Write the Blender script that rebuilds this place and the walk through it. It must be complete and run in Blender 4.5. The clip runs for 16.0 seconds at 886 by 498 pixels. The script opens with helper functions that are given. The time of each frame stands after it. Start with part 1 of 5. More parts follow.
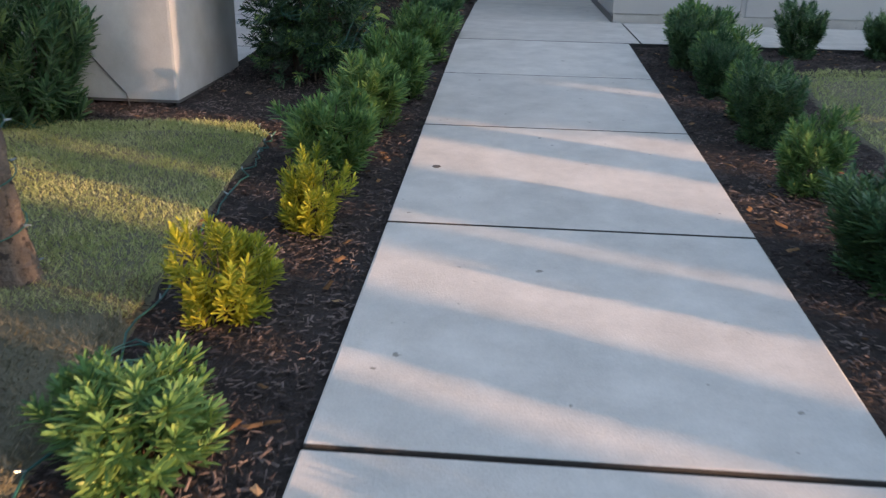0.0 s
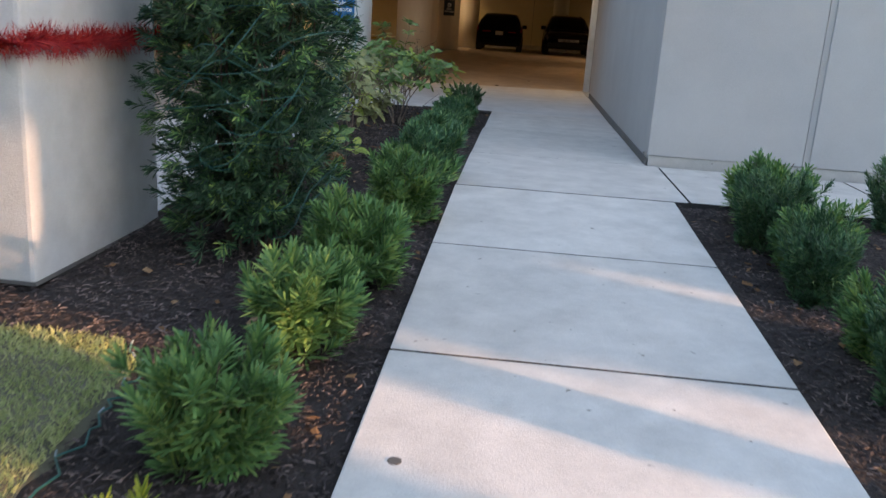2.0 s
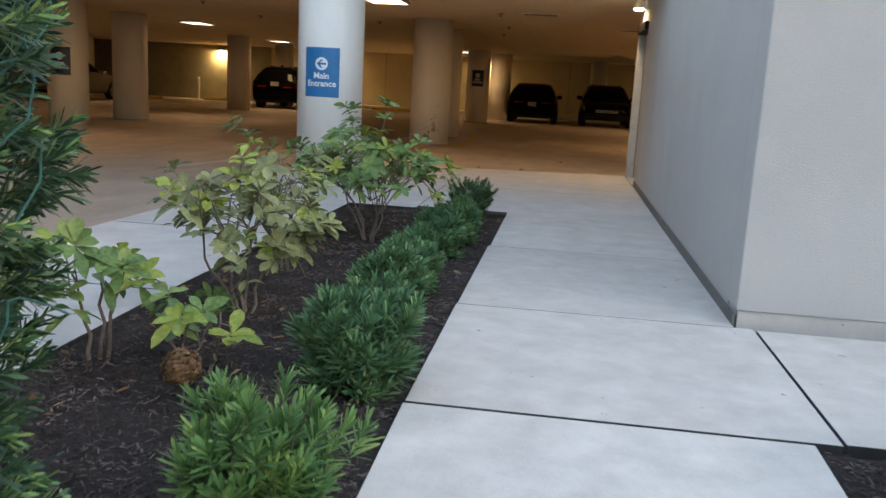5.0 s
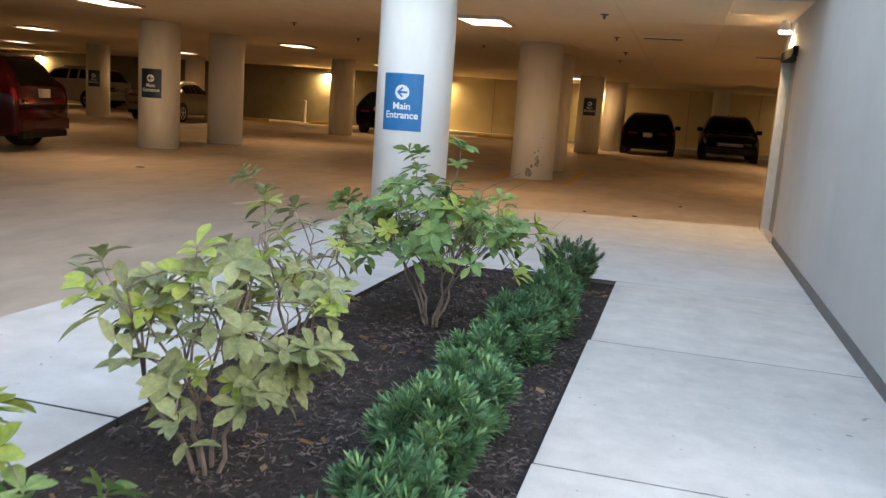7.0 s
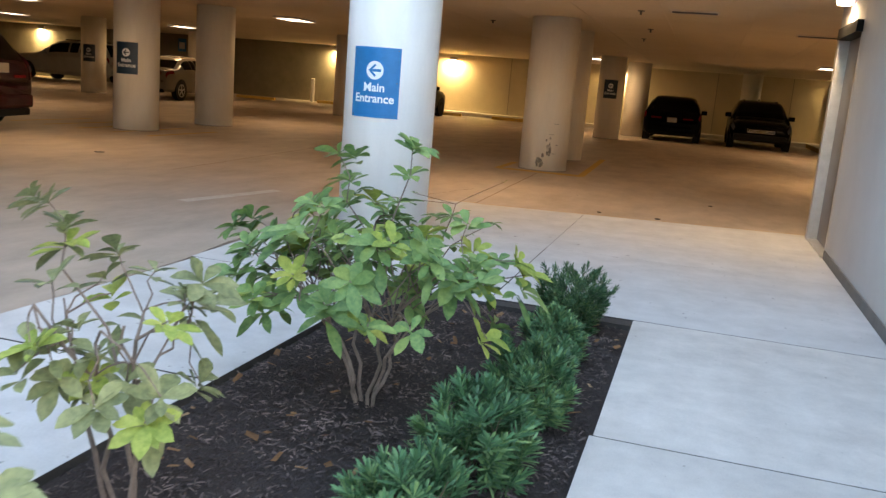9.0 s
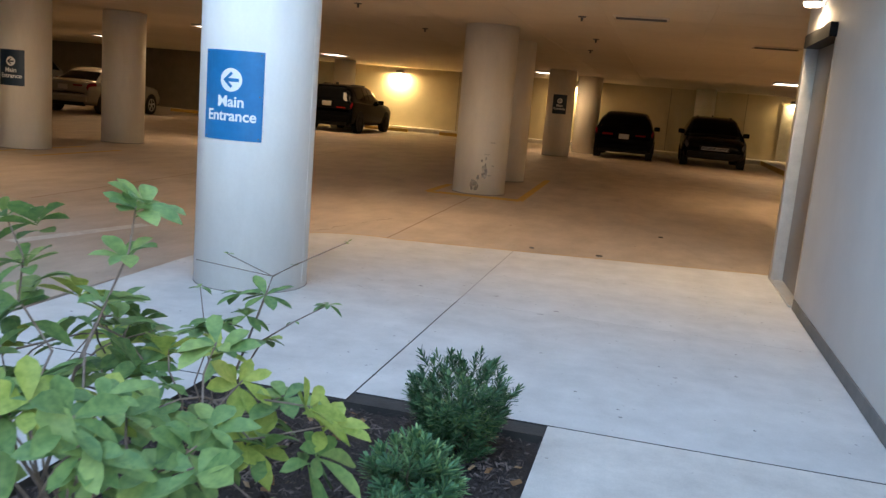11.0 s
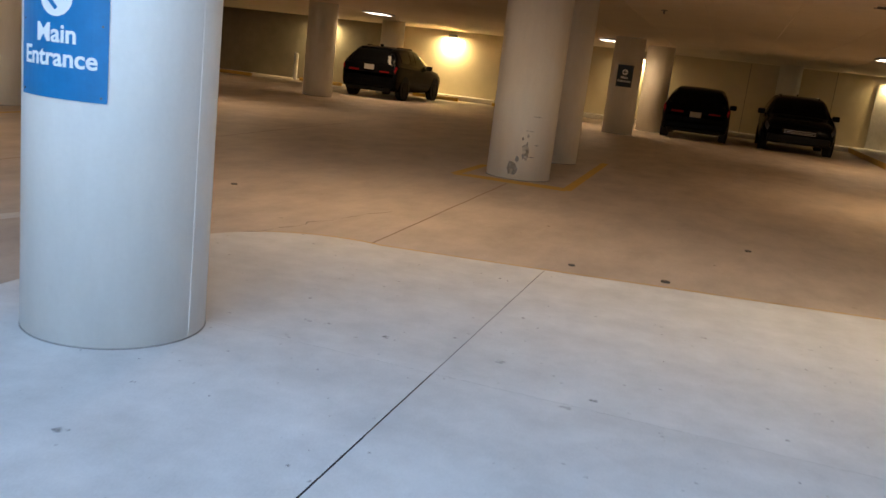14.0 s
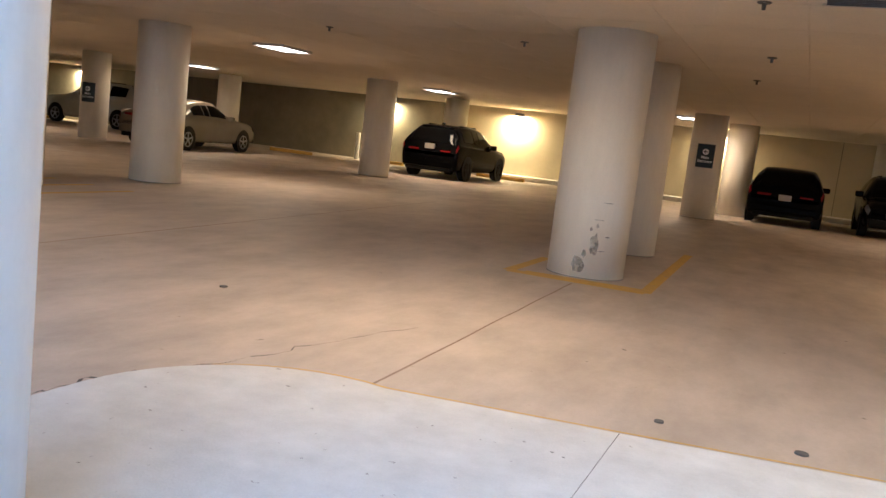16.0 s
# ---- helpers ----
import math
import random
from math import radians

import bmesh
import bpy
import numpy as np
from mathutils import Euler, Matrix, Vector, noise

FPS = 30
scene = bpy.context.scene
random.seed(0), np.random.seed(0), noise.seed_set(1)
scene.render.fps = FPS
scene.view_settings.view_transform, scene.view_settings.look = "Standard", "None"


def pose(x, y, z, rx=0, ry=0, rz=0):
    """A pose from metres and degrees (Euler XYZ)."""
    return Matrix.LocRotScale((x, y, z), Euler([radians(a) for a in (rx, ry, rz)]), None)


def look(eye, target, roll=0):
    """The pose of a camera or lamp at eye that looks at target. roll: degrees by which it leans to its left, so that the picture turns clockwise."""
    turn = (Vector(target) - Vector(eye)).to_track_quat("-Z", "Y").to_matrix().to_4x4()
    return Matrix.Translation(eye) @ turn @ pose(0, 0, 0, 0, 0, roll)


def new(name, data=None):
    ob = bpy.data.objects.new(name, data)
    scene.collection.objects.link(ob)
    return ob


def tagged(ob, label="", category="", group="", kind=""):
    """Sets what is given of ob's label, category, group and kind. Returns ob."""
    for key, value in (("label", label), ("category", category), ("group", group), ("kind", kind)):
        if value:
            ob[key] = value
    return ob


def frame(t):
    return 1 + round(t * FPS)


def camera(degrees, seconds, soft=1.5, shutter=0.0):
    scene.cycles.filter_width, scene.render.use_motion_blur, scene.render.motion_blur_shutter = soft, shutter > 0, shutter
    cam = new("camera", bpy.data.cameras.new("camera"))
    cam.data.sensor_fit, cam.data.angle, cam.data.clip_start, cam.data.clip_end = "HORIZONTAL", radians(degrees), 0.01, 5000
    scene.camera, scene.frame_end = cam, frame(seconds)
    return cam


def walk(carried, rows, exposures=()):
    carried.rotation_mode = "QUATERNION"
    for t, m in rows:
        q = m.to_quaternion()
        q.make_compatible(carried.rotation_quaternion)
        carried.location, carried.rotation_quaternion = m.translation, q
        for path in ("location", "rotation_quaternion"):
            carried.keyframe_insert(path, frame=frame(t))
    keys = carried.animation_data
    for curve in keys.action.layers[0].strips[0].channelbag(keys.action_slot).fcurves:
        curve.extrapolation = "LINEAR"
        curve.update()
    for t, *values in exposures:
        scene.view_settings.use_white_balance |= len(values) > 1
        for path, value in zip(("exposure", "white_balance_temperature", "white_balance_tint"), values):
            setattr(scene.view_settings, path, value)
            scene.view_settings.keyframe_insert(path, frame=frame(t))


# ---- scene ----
cam = camera(55.5, 16.0, soft=1.4, shutter=0.3)
PATH = [
    (0, (0.328, 1.665, 1.057), (0.191, 3.517, 0.315), 1.2),
    (0.5, (0.256, 2.245, 1.008), (0.116, 4.087, 0.242), 2.4),
    (1, (0.241, 2.603, 1.087), (0.128, 4.503, 0.475), 3.7),
    (1.5, (0.276, 3.070, 1.094), (0.107, 4.976, 0.512), 3.6),
    (2, (0.266, 3.509, 1.129), (0.109, 5.432, 0.602), 3.9),
    (2.5, (0.274, 4.042, 1.120), (0.120, 5.977, 0.637), 4.5),
    (3, (0.253, 4.467, 1.113), (0.078, 6.388, 0.584), 4.6),
    (3.5, (0.301, 4.886, 1.171), (0.211, 6.828, 0.698), 5.1),
    (4, (0.369, 5.359, 1.195), (0.229, 7.290, 0.694), 4.3),
    (4.5, (0.340, 5.841, 1.228), (0.192, 7.792, 0.812), 4.9),
    (4.7, (0.384, 6.017, 1.214), (0.196, 7.970, 0.826), 4.2),
    (6.8, (0.270, 7.711, 1.302), (-0.231, 9.611, 0.926), 4.2),
    (7, (0.256, 7.881, 1.311), (-0.260, 9.784, 0.971), 4),
    (7.5, (0.233, 8.379, 1.335), (-0.405, 10.238, 0.965), 3.3),
    (8, (0.172, 8.757, 1.335), (-0.453, 10.614, 0.934), 3.5),
    (8.5, (0.121, 9.119, 1.320), (-0.395, 11.014, 0.943), 4.4),
    (9, (0.137, 9.487, 1.350), (-0.416, 11.369, 0.961), 4.7),
    (9.5, (0.171, 9.952, 1.351), (-0.268, 11.871, 0.996), 5.9),
    (10, (0.203, 10.349, 1.374), (-0.189, 12.290, 1.087), 6.2),
    (10.2, (0.206, 10.484, 1.399), (-0.206, 12.415, 1.084), 5.6),
    (12.5, (0.068, 12.320, 1.334), (-0.467, 14.207, 0.948), 6.1),
    (13, (0.000, 12.693, 1.324), (-0.551, 14.567, 0.895), 6.5),
    (13.5, (0.009, 12.974, 1.324), (-0.505, 14.852, 0.866), 7.1),
    (14, (-0.023, 13.404, 1.318), (-0.606, 15.268, 0.889), 6.8),
    (14.5, (-0.112, 13.897, 1.332), (-0.704, 15.767, 0.944), 7.5),
    (15, (-0.172, 14.415, 1.320), (-0.819, 16.265, 0.919), 6.5),
    (15.5, (-0.305, 14.801, 1.295), (-1.015, 16.647, 1.001), 7.4),
    (16, (-0.411, 15.153, 1.292), (-1.178, 16.981, 1.026), 6.7),
]
walk(cam, [(t, look(eye, target, roll)) for t, eye, target, roll in PATH], [(0, 2.3, 7050, 18), (0.5, 2.58, 7000, 18), (1.0, 2.62, 6950, 18), (2.0, 2.72, 6950, 18), (3.5, 2.98, 7450, 18), (4.5, 3.02, 7550, 18), (7, 3.75, 7700, 18), (9, 3.88, 7050, 17), (10, 3.82, 6750, 16), (12.5, 3.78, 6200, 15), (13.5, 3.62, 6200, 15), (14.5, 3.8, 6000, 14), (15.5, 4.15, 5400, 13), (16, 4.6, 5100, 13)])

# ---- world, sun and lamps' strength ----
SUN_AZ, SUN_EL = 111.7, 9.0
LAMP_WATT = 5.0
world = bpy.data.worlds.new("sky")
scene.world = world
world.use_nodes = True
wn = world.node_tree.nodes
sky = wn.new("ShaderNodeTexSky")
sky.sky_type = "NISHITA"
sky.sun_disc = False
sky.sun_elevation, sky.sun_rotation = radians(SUN_EL), radians(SUN_AZ)
world.node_tree.links.new(sky.outputs[0], wn["Background"].inputs[0])
wn["Background"].inputs[1].default_value = 0.15
sun = bpy.data.lights.new("sun", "SUN")
sun.energy, sun.angle, sun.color = 1.8, radians(0.5), (1.0, 0.62, 0.36)
sun_dir = Vector((math.sin(radians(SUN_AZ)) * math.cos(radians(SUN_EL)), math.cos(radians(SUN_AZ)) * math.cos(radians(SUN_EL)), math.sin(radians(SUN_EL))))
new("sun", sun).matrix_world = look(sun_dir * 60, (0, 0, 0))


# ---- materials ----
def mix_colour(nt, fac, a, b, blend="MIX"):
    m = nt.nodes.new("ShaderNodeMix")
    m.data_type, m.blend_type = "RGBA", blend
    for sock, v in ((m.inputs[0], fac), (m.inputs[6], a), (m.inputs[7], b)):
        if hasattr(v, "links") or hasattr(v, "is_linked"):
            nt.links.new(v, sock)
        elif isinstance(v, tuple):
            sock.default_value = (*v, 1)
        else:
            sock.default_value = v
    return m.outputs[2]


def noise_fac(nt, scale, lo=0.35, hi=0.65, detail=5.0, stretch=None, rough=0.55):
    geo = nt.nodes.new("ShaderNodeNewGeometry")
    n = nt.nodes.new("ShaderNodeTexNoise")
    n.inputs["Scale"].default_value, n.inputs["Detail"].default_value = scale, detail
    n.inputs["Roughness"].default_value = rough
    if stretch:
        mp = nt.nodes.new("ShaderNodeMapping")
        mp.inputs["Scale"].default_value = stretch
        nt.links.new(geo.outputs["Position"], mp.inputs[0])
        nt.links.new(mp.outputs[0], n.inputs["Vector"])
    else:
        nt.links.new(geo.outputs["Position"], n.inputs["Vector"])
    r = nt.nodes.new("ShaderNodeMapRange")
    r.inputs[1].default_value, r.inputs[2].default_value = lo, hi
    nt.links.new(n.outputs[0], r.inputs[0])
    return r.outputs[0]


def surf(name, c1, c2, rough=0.8, big=1.5, fine=60.0, bump=0.15, speck=None, speck_scale=30.0, speck_at=0.68, metal=0.0, stretch=None, grain=0.12, vary=0.0, coat=0.0, mottle=0.35):
    """A surface with large blotches, fine grain, specks and relief."""
    m = bpy.data.materials.new(name)
    m.use_nodes = True
    nt = m.node_tree
    b = nt.nodes["Principled BSDF"]
    col = mix_colour(nt, noise_fac(nt, big, stretch=stretch), c1, c2)
    mid = noise_fac(nt, big * 4.3, 0.3, 0.7, 6.0, stretch=stretch, rough=0.65)
    col = mix_colour(nt, mottle, col, mix_colour(nt, mid, tuple(v * 0.72 for v in c2), tuple(min(1, v * 1.22) for v in c1)))
    fn = noise_fac(nt, fine, 0.2, 0.8, 3.0)
    col = mix_colour(nt, grain, col, mix_colour(nt, fn, tuple(v * 0.45 for v in c1), tuple(min(1, v * 1.5) for v in c2)))
    if speck:
        col = mix_colour(nt, noise_fac(nt, speck_scale, speck_at, speck_at + 0.05, 2.0), col, speck)
    if vary:
        info = nt.nodes.new("ShaderNodeObjectInfo")
        r = nt.nodes.new("ShaderNodeMapRange")
        r.inputs[3].default_value, r.inputs[4].default_value = 1 - vary, 1 + vary
        nt.links.new(info.outputs["Random"], r.inputs[0])
        hsv = nt.nodes.new("ShaderNodeHueSaturation")
        nt.links.new(r.outputs[0], hsv.inputs["Value"])
        nt.links.new(col, hsv.inputs["Color"])
        col = hsv.outputs[0]
    nt.links.new(col, b.inputs["Base Color"])
    b.inputs["Roughness"].default_value, b.inputs["Metallic"].default_value = rough, metal
    b.inputs["Coat Weight"].default_value = coat
    if bump:
        bp = nt.nodes.new("ShaderNodeBump")
        bp.inputs["Strength"].default_value, bp.inputs["Distance"].default_value = bump, 0.01
        nt.links.new(fn, bp.inputs["Height"])
        nt.links.new(bp.outputs[0], b.inputs["Normal"])
    return m


def leafy(name, dark, mid, bright, rough=0.5, through_light=0.25, patch=5.0, mottled=0.0):
    """Foliage: colour differs from leaf to leaf and in patches; leaves let some light through."""
    m = bpy.data.materials.new(name)
    m.use_nodes = True
    nt = m.node_tree
    b = nt.nodes["Principled BSDF"]
    geo = nt.nodes.new("ShaderNodeNewGeometry")
    ramp = nt.nodes.new("ShaderNodeValToRGB")
    ramp.color_ramp.elements[0].color, ramp.color_ramp.elements[1].color = (*dark, 1), (*bright, 1)
    ramp.color_ramp.elements.new(0.55).color = (*mid, 1)
    add = nt.nodes.new("ShaderNodeMath")
    add.operation = "MULTIPLY_ADD"
    add.inputs[1].default_value = 0.55
    mul = nt.nodes.new("ShaderNodeMath")
    mul.operation = "MULTIPLY"
    mul.inputs[1].default_value = 0.45
    nt.links.new(noise_fac(nt, patch, 0.3, 0.7), mul.inputs[0])
    nt.links.new(geo.outputs["Random Per Island"], add.inputs[0])
    nt.links.new(mul.outputs[0], add.inputs[2])
    nt.links.new(add.outputs[0], ramp.inputs[0])
    if mottled:
        blotch = mix_colour(nt, noise_fac(nt, 55.0, 0.35, 0.65, 4.0), tuple(v * 0.55 for v in dark), tuple(min(1.0, v * 1.15) for v in bright))
        tone = mix_colour(nt, mottled, ramp.outputs[0], blotch)
    else:
        tone = ramp.outputs[0]
    nt.links.new(tone, b.inputs["Base Color"])
    b.inputs["Roughness"].default_value, b.inputs["Specular IOR Level"].default_value = rough, 0.28
    tr = nt.nodes.new("ShaderNodeBsdfTranslucent")
    nt.links.new(tone, tr.inputs[0])
    mx = nt.nodes.new("ShaderNodeMixShader")
    mx.inputs[0].default_value = through_light
    nt.links.new(b.outputs[0], mx.inputs[1])
    nt.links.new(tr.outputs[0], mx.inputs[2])
    nt.links.new(mx.outputs[0], nt.nodes["Material Output"].inputs[0])
    return m


def plain(name, c, rough=0.5, metal=0.0, emit=0.0, alpha=1.0, coat=0.0, glass=0.0):
    m = bpy.data.materials.new(name)
    m.use_nodes = True
    b = m.node_tree.nodes["Principled BSDF"]
    b.inputs["Base Color"].default_value = (*c, 1)
    b.inputs["Roughness"].default_value, b.inputs["Metallic"].default_value = rough, metal
    b.inputs["Coat Weight"].default_value = coat
    b.inputs["Transmission Weight"].default_value = glass
    if emit:
        b.inputs["Emission Color"].default_value, b.inputs["Emission Strength"].default_value = (*c, 1), emit
    return m


M = {}
M["walk"] = surf("walk_concrete", (0.61, 0.575, 0.53), (0.48, 0.455, 0.42), 0.85, 1.1, 120, 0.14, (0.27, 0.25, 0.22), 18, 0.725, vary=0.06, mottle=0.42, grain=0.16)
M["apron"] = surf("apron_concrete", (0.60, 0.59, 0.57), (0.50, 0.49, 0.47), 0.85, 0.8, 90, 0.12, (0.25, 0.24, 0.22), 15, 0.72, vary=0.03, mottle=0.4)
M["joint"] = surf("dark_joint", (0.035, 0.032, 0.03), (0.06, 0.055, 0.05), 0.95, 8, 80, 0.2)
M["garage_floor"] = surf("garage_concrete", (0.48, 0.40, 0.325), (0.34, 0.28, 0.225), 0.62, 0.55, 70, 0.06, (0.17, 0.14, 0.11), 9.0, 0.74, stretch=(1.0, 0.45, 1.0), mottle=0.5)
M["stucco"] = surf("pale_stucco", (0.50, 0.485, 0.465), (0.44, 0.425, 0.41), 0.9, 0.8, 160, 0.22, (0.40, 0.385, 0.37), 2.2, 0.80, mottle=0.10)
M["grey_stucco"] = surf("grey_stucco", (0.36, 0.355, 0.345), (0.30, 0.295, 0.285), 0.9, 0.5, 60, 0.1)
M["pier"] = surf("white_stucco", (0.64, 0.64, 0.63), (0.57, 0.565, 0.555), 0.8, 1.2, 140, 0.2)
M["column"] = surf("painted_column", (0.86, 0.845, 0.81), (0.80, 0.78, 0.745), 0.6, 1.6, 45, 0.04, stretch=(2.0, 2.0, 0.5), mottle=0.08, grain=0.05)
# inner columns: the lamps' warm tint is put into the paint colour
M["column_lamp_tint"] = surf("lamp_tinted_column", (0.82, 0.77, 0.66), (0.76, 0.705, 0.60), 0.6, 1.6, 45, 0.04, stretch=(2.0, 2.0, 0.5), mottle=0.10, grain=0.06)
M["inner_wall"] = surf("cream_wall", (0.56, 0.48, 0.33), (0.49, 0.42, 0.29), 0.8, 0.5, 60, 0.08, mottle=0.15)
# wall away from the lamps: weak light is put into this darker grey
M["unlit_wall"] = surf("unlit_wall", (0.27, 0.24, 0.175), (0.21, 0.185, 0.135), 0.85, 0.5, 60, 0.08)
M["ceiling"] = surf("ceiling_board", (0.76, 0.66, 0.50), (0.70, 0.60, 0.455), 0.8, 0.6, 50, 0.05, mottle=0.1)
M["mulch"] = surf("mulch_ground", (0.045, 0.033, 0.028), (0.024, 0.018, 0.016), 0.95, 6, 70, 0.8, (0.10, 0.065, 0.045), 45, 0.66, grain=0.4)
M["soil"] = surf("ground_soil", (0.10, 0.085, 0.065), (0.06, 0.055, 0.045), 0.95, 0.6, 20, 0.4)
M["lawn"] = surf("lawn_ground", (0.17, 0.155, 0.10), (0.10, 0.095, 0.065), 0.95, 3, 90, 0.6, grain=0.35)
M["bark"] = surf("bark", (0.12, 0.085, 0.06), (0.055, 0.042, 0.033), 0.9, 14, 60, 0.7, stretch=(1, 1, 0.25))
M["trunk_bark"] = surf("grey_trunk_bark", (0.19, 0.15, 0.12), (0.085, 0.065, 0.052), 0.9, 12, 70, 0.8, (0.04, 0.032, 0.028), 22, 0.6, stretch=(1, 1, 0.3), grain=0.3)
M["twig"] = surf("twig_bark", (0.26, 0.20, 0.16), (0.15, 0.11, 0.09), 0.85, 20, 90, 0.3)
M["metal"] = surf("anodised_metal", (0.62, 0.60, 0.56), (0.52, 0.50, 0.47), 0.4, 2, 60, 0.03, metal=0.6)
M["flash"] = surf("base_flashing", (0.15, 0.145, 0.14), (0.11, 0.105, 0.10), 0.6, 4, 60, 0.05)
M["dark"] = plain("black_plastic", (0.006, 0.006, 0.0065), 0.5)
M["blue"] = surf("sign_blue", (0.006, 0.185, 0.44), (0.005, 0.165, 0.40), 0.45, 3, 50, 0.0, grain=0.05)
# sign blue of the inner columns, with their shade put into the colour
M["blue_shaded"] = surf("sign_blue_shaded", (0.008, 0.030, 0.060), (0.007, 0.026, 0.052), 0.4, 3, 50, 0.0, grain=0.05)
M["white"] = plain("sign_white", (0.85, 0.86, 0.86), 0.4)
M["yellow"] = surf("worn_yellow_paint", (0.60, 0.36, 0.04), (0.46, 0.29, 0.07), 0.7, 5, 60, 0.1, (0.36, 0.28, 0.18), 9, 0.66)
M["line"] = surf("worn_white_paint", (0.62, 0.60, 0.55), (0.45, 0.42, 0.38), 0.7, 5, 60, 0.1)
M["scuff"] = surf("black_scuff", (0.15, 0.14, 0.125), (0.48, 0.46, 0.42), 0.7, 14, 60, 0.0)
M["sealant"] = surf("grey_sealant", (0.30, 0.29, 0.27), (0.22, 0.21, 0.20), 0.8, 6, 60, 0.1)
M["crack"] = surf("brown_joint", (0.20, 0.13, 0.09), (0.28, 0.21, 0.16), 0.9, 5, 60, 0.0)
M["grime"] = surf("dark_grime", (0.07, 0.065, 0.06), (0.13, 0.12, 0.11), 0.9, 9, 60, 0.0)
nt = M["scuff"].node_tree
nt.links.new(noise_fac(nt, 11.0, 0.30, 0.72, 6.0), nt.nodes["Principled BSDF"].inputs["Alpha"])
M["stain"] = surf("floor_stain", (0.28, 0.27, 0.265), (0.36, 0.345, 0.33), 0.9, 9, 60, 0.0)
nt = M["stain"].node_tree
nt.links.new(noise_fac(nt, 26.0, 0.42, 0.75, 6.0), nt.nodes["Principled BSDF"].inputs["Alpha"])
M["glow"] = plain("lamp_diffuser", (1.0, 0.86, 0.66), 0.4, emit=0.5)
M["glow_white"] = plain("sconce_lens", (1.0, 0.86, 0.62), 0.4, emit=3.0)
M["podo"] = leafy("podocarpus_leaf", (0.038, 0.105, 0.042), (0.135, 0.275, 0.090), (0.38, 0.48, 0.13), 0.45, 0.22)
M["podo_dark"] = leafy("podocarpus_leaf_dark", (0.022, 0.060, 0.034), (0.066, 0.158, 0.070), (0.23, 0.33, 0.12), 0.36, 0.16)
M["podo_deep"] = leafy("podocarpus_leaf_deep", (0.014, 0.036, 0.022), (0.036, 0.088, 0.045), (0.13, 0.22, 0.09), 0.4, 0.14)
M["podo_mid"] = leafy("podocarpus_leaf_blue_green", (0.028, 0.085, 0.045), (0.09, 0.215, 0.098), (0.30, 0.44, 0.17), 0.45, 0.2)
# low sun's yellow glow on two bushes, put into the leaf colour
M["podo_sunlit"] = leafy("podocarpus_leaf_sunlit", (0.08, 0.16, 0.03), (0.36, 0.39, 0.045), (0.74, 0.64, 0.08), 0.45, 0.3)
M["broad_young"] = leafy("broad_leaf_young", (0.19, 0.30, 0.06), (0.34, 0.43, 0.09), (0.56, 0.56, 0.15), 0.45, 0.3, 8.0, 0.25)
M["broad"] = leafy("broad_leaf", (0.05, 0.125, 0.05), (0.14, 0.26, 0.085), (0.34, 0.43, 0.13), 0.42, 0.25, 3.5, 0.22)
M["broad_pale"] = leafy("broad_leaf_pale", (0.11, 0.14, 0.06), (0.235, 0.262, 0.125), (0.42, 0.43, 0.19), 0.42, 0.25, 3.5, 0.25)
M["grass"] = leafy("grass_blade", (0.20, 0.28, 0.10), (0.42, 0.46, 0.19), (0.68, 0.65, 0.35), 0.7, 0.3, 2.2)
# near lawn: dry blades, with the shade there also put into their colour
M["grass_dry_shaded"] = leafy("dry_shaded_grass_blade", (0.10, 0.10, 0.065), (0.20, 0.185, 0.13), (0.36, 0.32, 0.23), 0.8, 0.2, 2.2)
M["chip"] = leafy("mulch_chip", (0.016, 0.0125, 0.012), (0.062, 0.048, 0.046), (0.24, 0.185, 0.165), 0.85, 0.0, 4.0)
M["dry"] = leafy("dry_leaf", (0.10, 0.05, 0.02), (0.24, 0.13, 0.06), (0.45, 0.33, 0.20), 0.8, 0.2)
M["tinsel"] = leafy("red_tinsel", (0.10, 0.004, 0.006), (0.30, 0.012, 0.014), (0.70, 0.07, 0.05), 0.25, 0.0, 12)
M["cable"] = plain("green_cable", (0.020, 0.10, 0.085), 0.45)
M["bulb"] = plain("clear_bulb", (0.35, 0.42, 0.44), 0.1, glass=0.3)
M["tyre"] = surf("tyre", (0.02, 0.02, 0.02), (0.03, 0.03, 0.03), 0.85, 5, 50, 0.1)
M["rim"] = plain("alloy_rim", (0.45, 0.45, 0.46), 0.3, 0.9)
M["car_glass"] = plain("car_glass", (0.002, 0.0022, 0.0025), 0.05, coat=0.5)
M["tail"] = plain("tail_lamp", (0.16, 0.006, 0.008), 0.2, coat=0.4)
M["head"] = plain("head_lamp", (0.05, 0.05, 0.055), 0.12, coat=0.6)
M["plate"] = plain("number_plate", (0.30, 0.28, 0.24), 0.4)

for k in ("dark", "car_glass", "tyre", "tail", "head"):
    M[k].node_tree.nodes["Principled BSDF"].inputs["Specular IOR Level"].default_value = 0.1
    M[k].node_tree.nodes["Principled BSDF"].inputs["Coat Weight"].default_value = 0.0


# ---- builders ----
def ground_z(y):
    if y < 9.28:
        return 0.0385 * (y - 8.6)
    return 0.026 if y < 11 else max(0.0, 0.026 * (15 - y) / 4)


def link_mesh(name, me, material, parent=None, label=""):
    ob = new(name, me)
    if material:
        me.materials.append(material)
    if parent:
        ob.parent = parent
    if label:
        ob["label"] = label
    return ob


def part(name, bm, material, parent=None, label="", smooth=False):
    me = bpy.data.meshes.new(name)
    bmesh.ops.recalc_face_normals(bm, faces=bm.faces)
    if smooth:
        for f in bm.faces:
            f.smooth = True
    bm.to_mesh(me)
    bm.free()
    return link_mesh(name, me, material, parent, label)


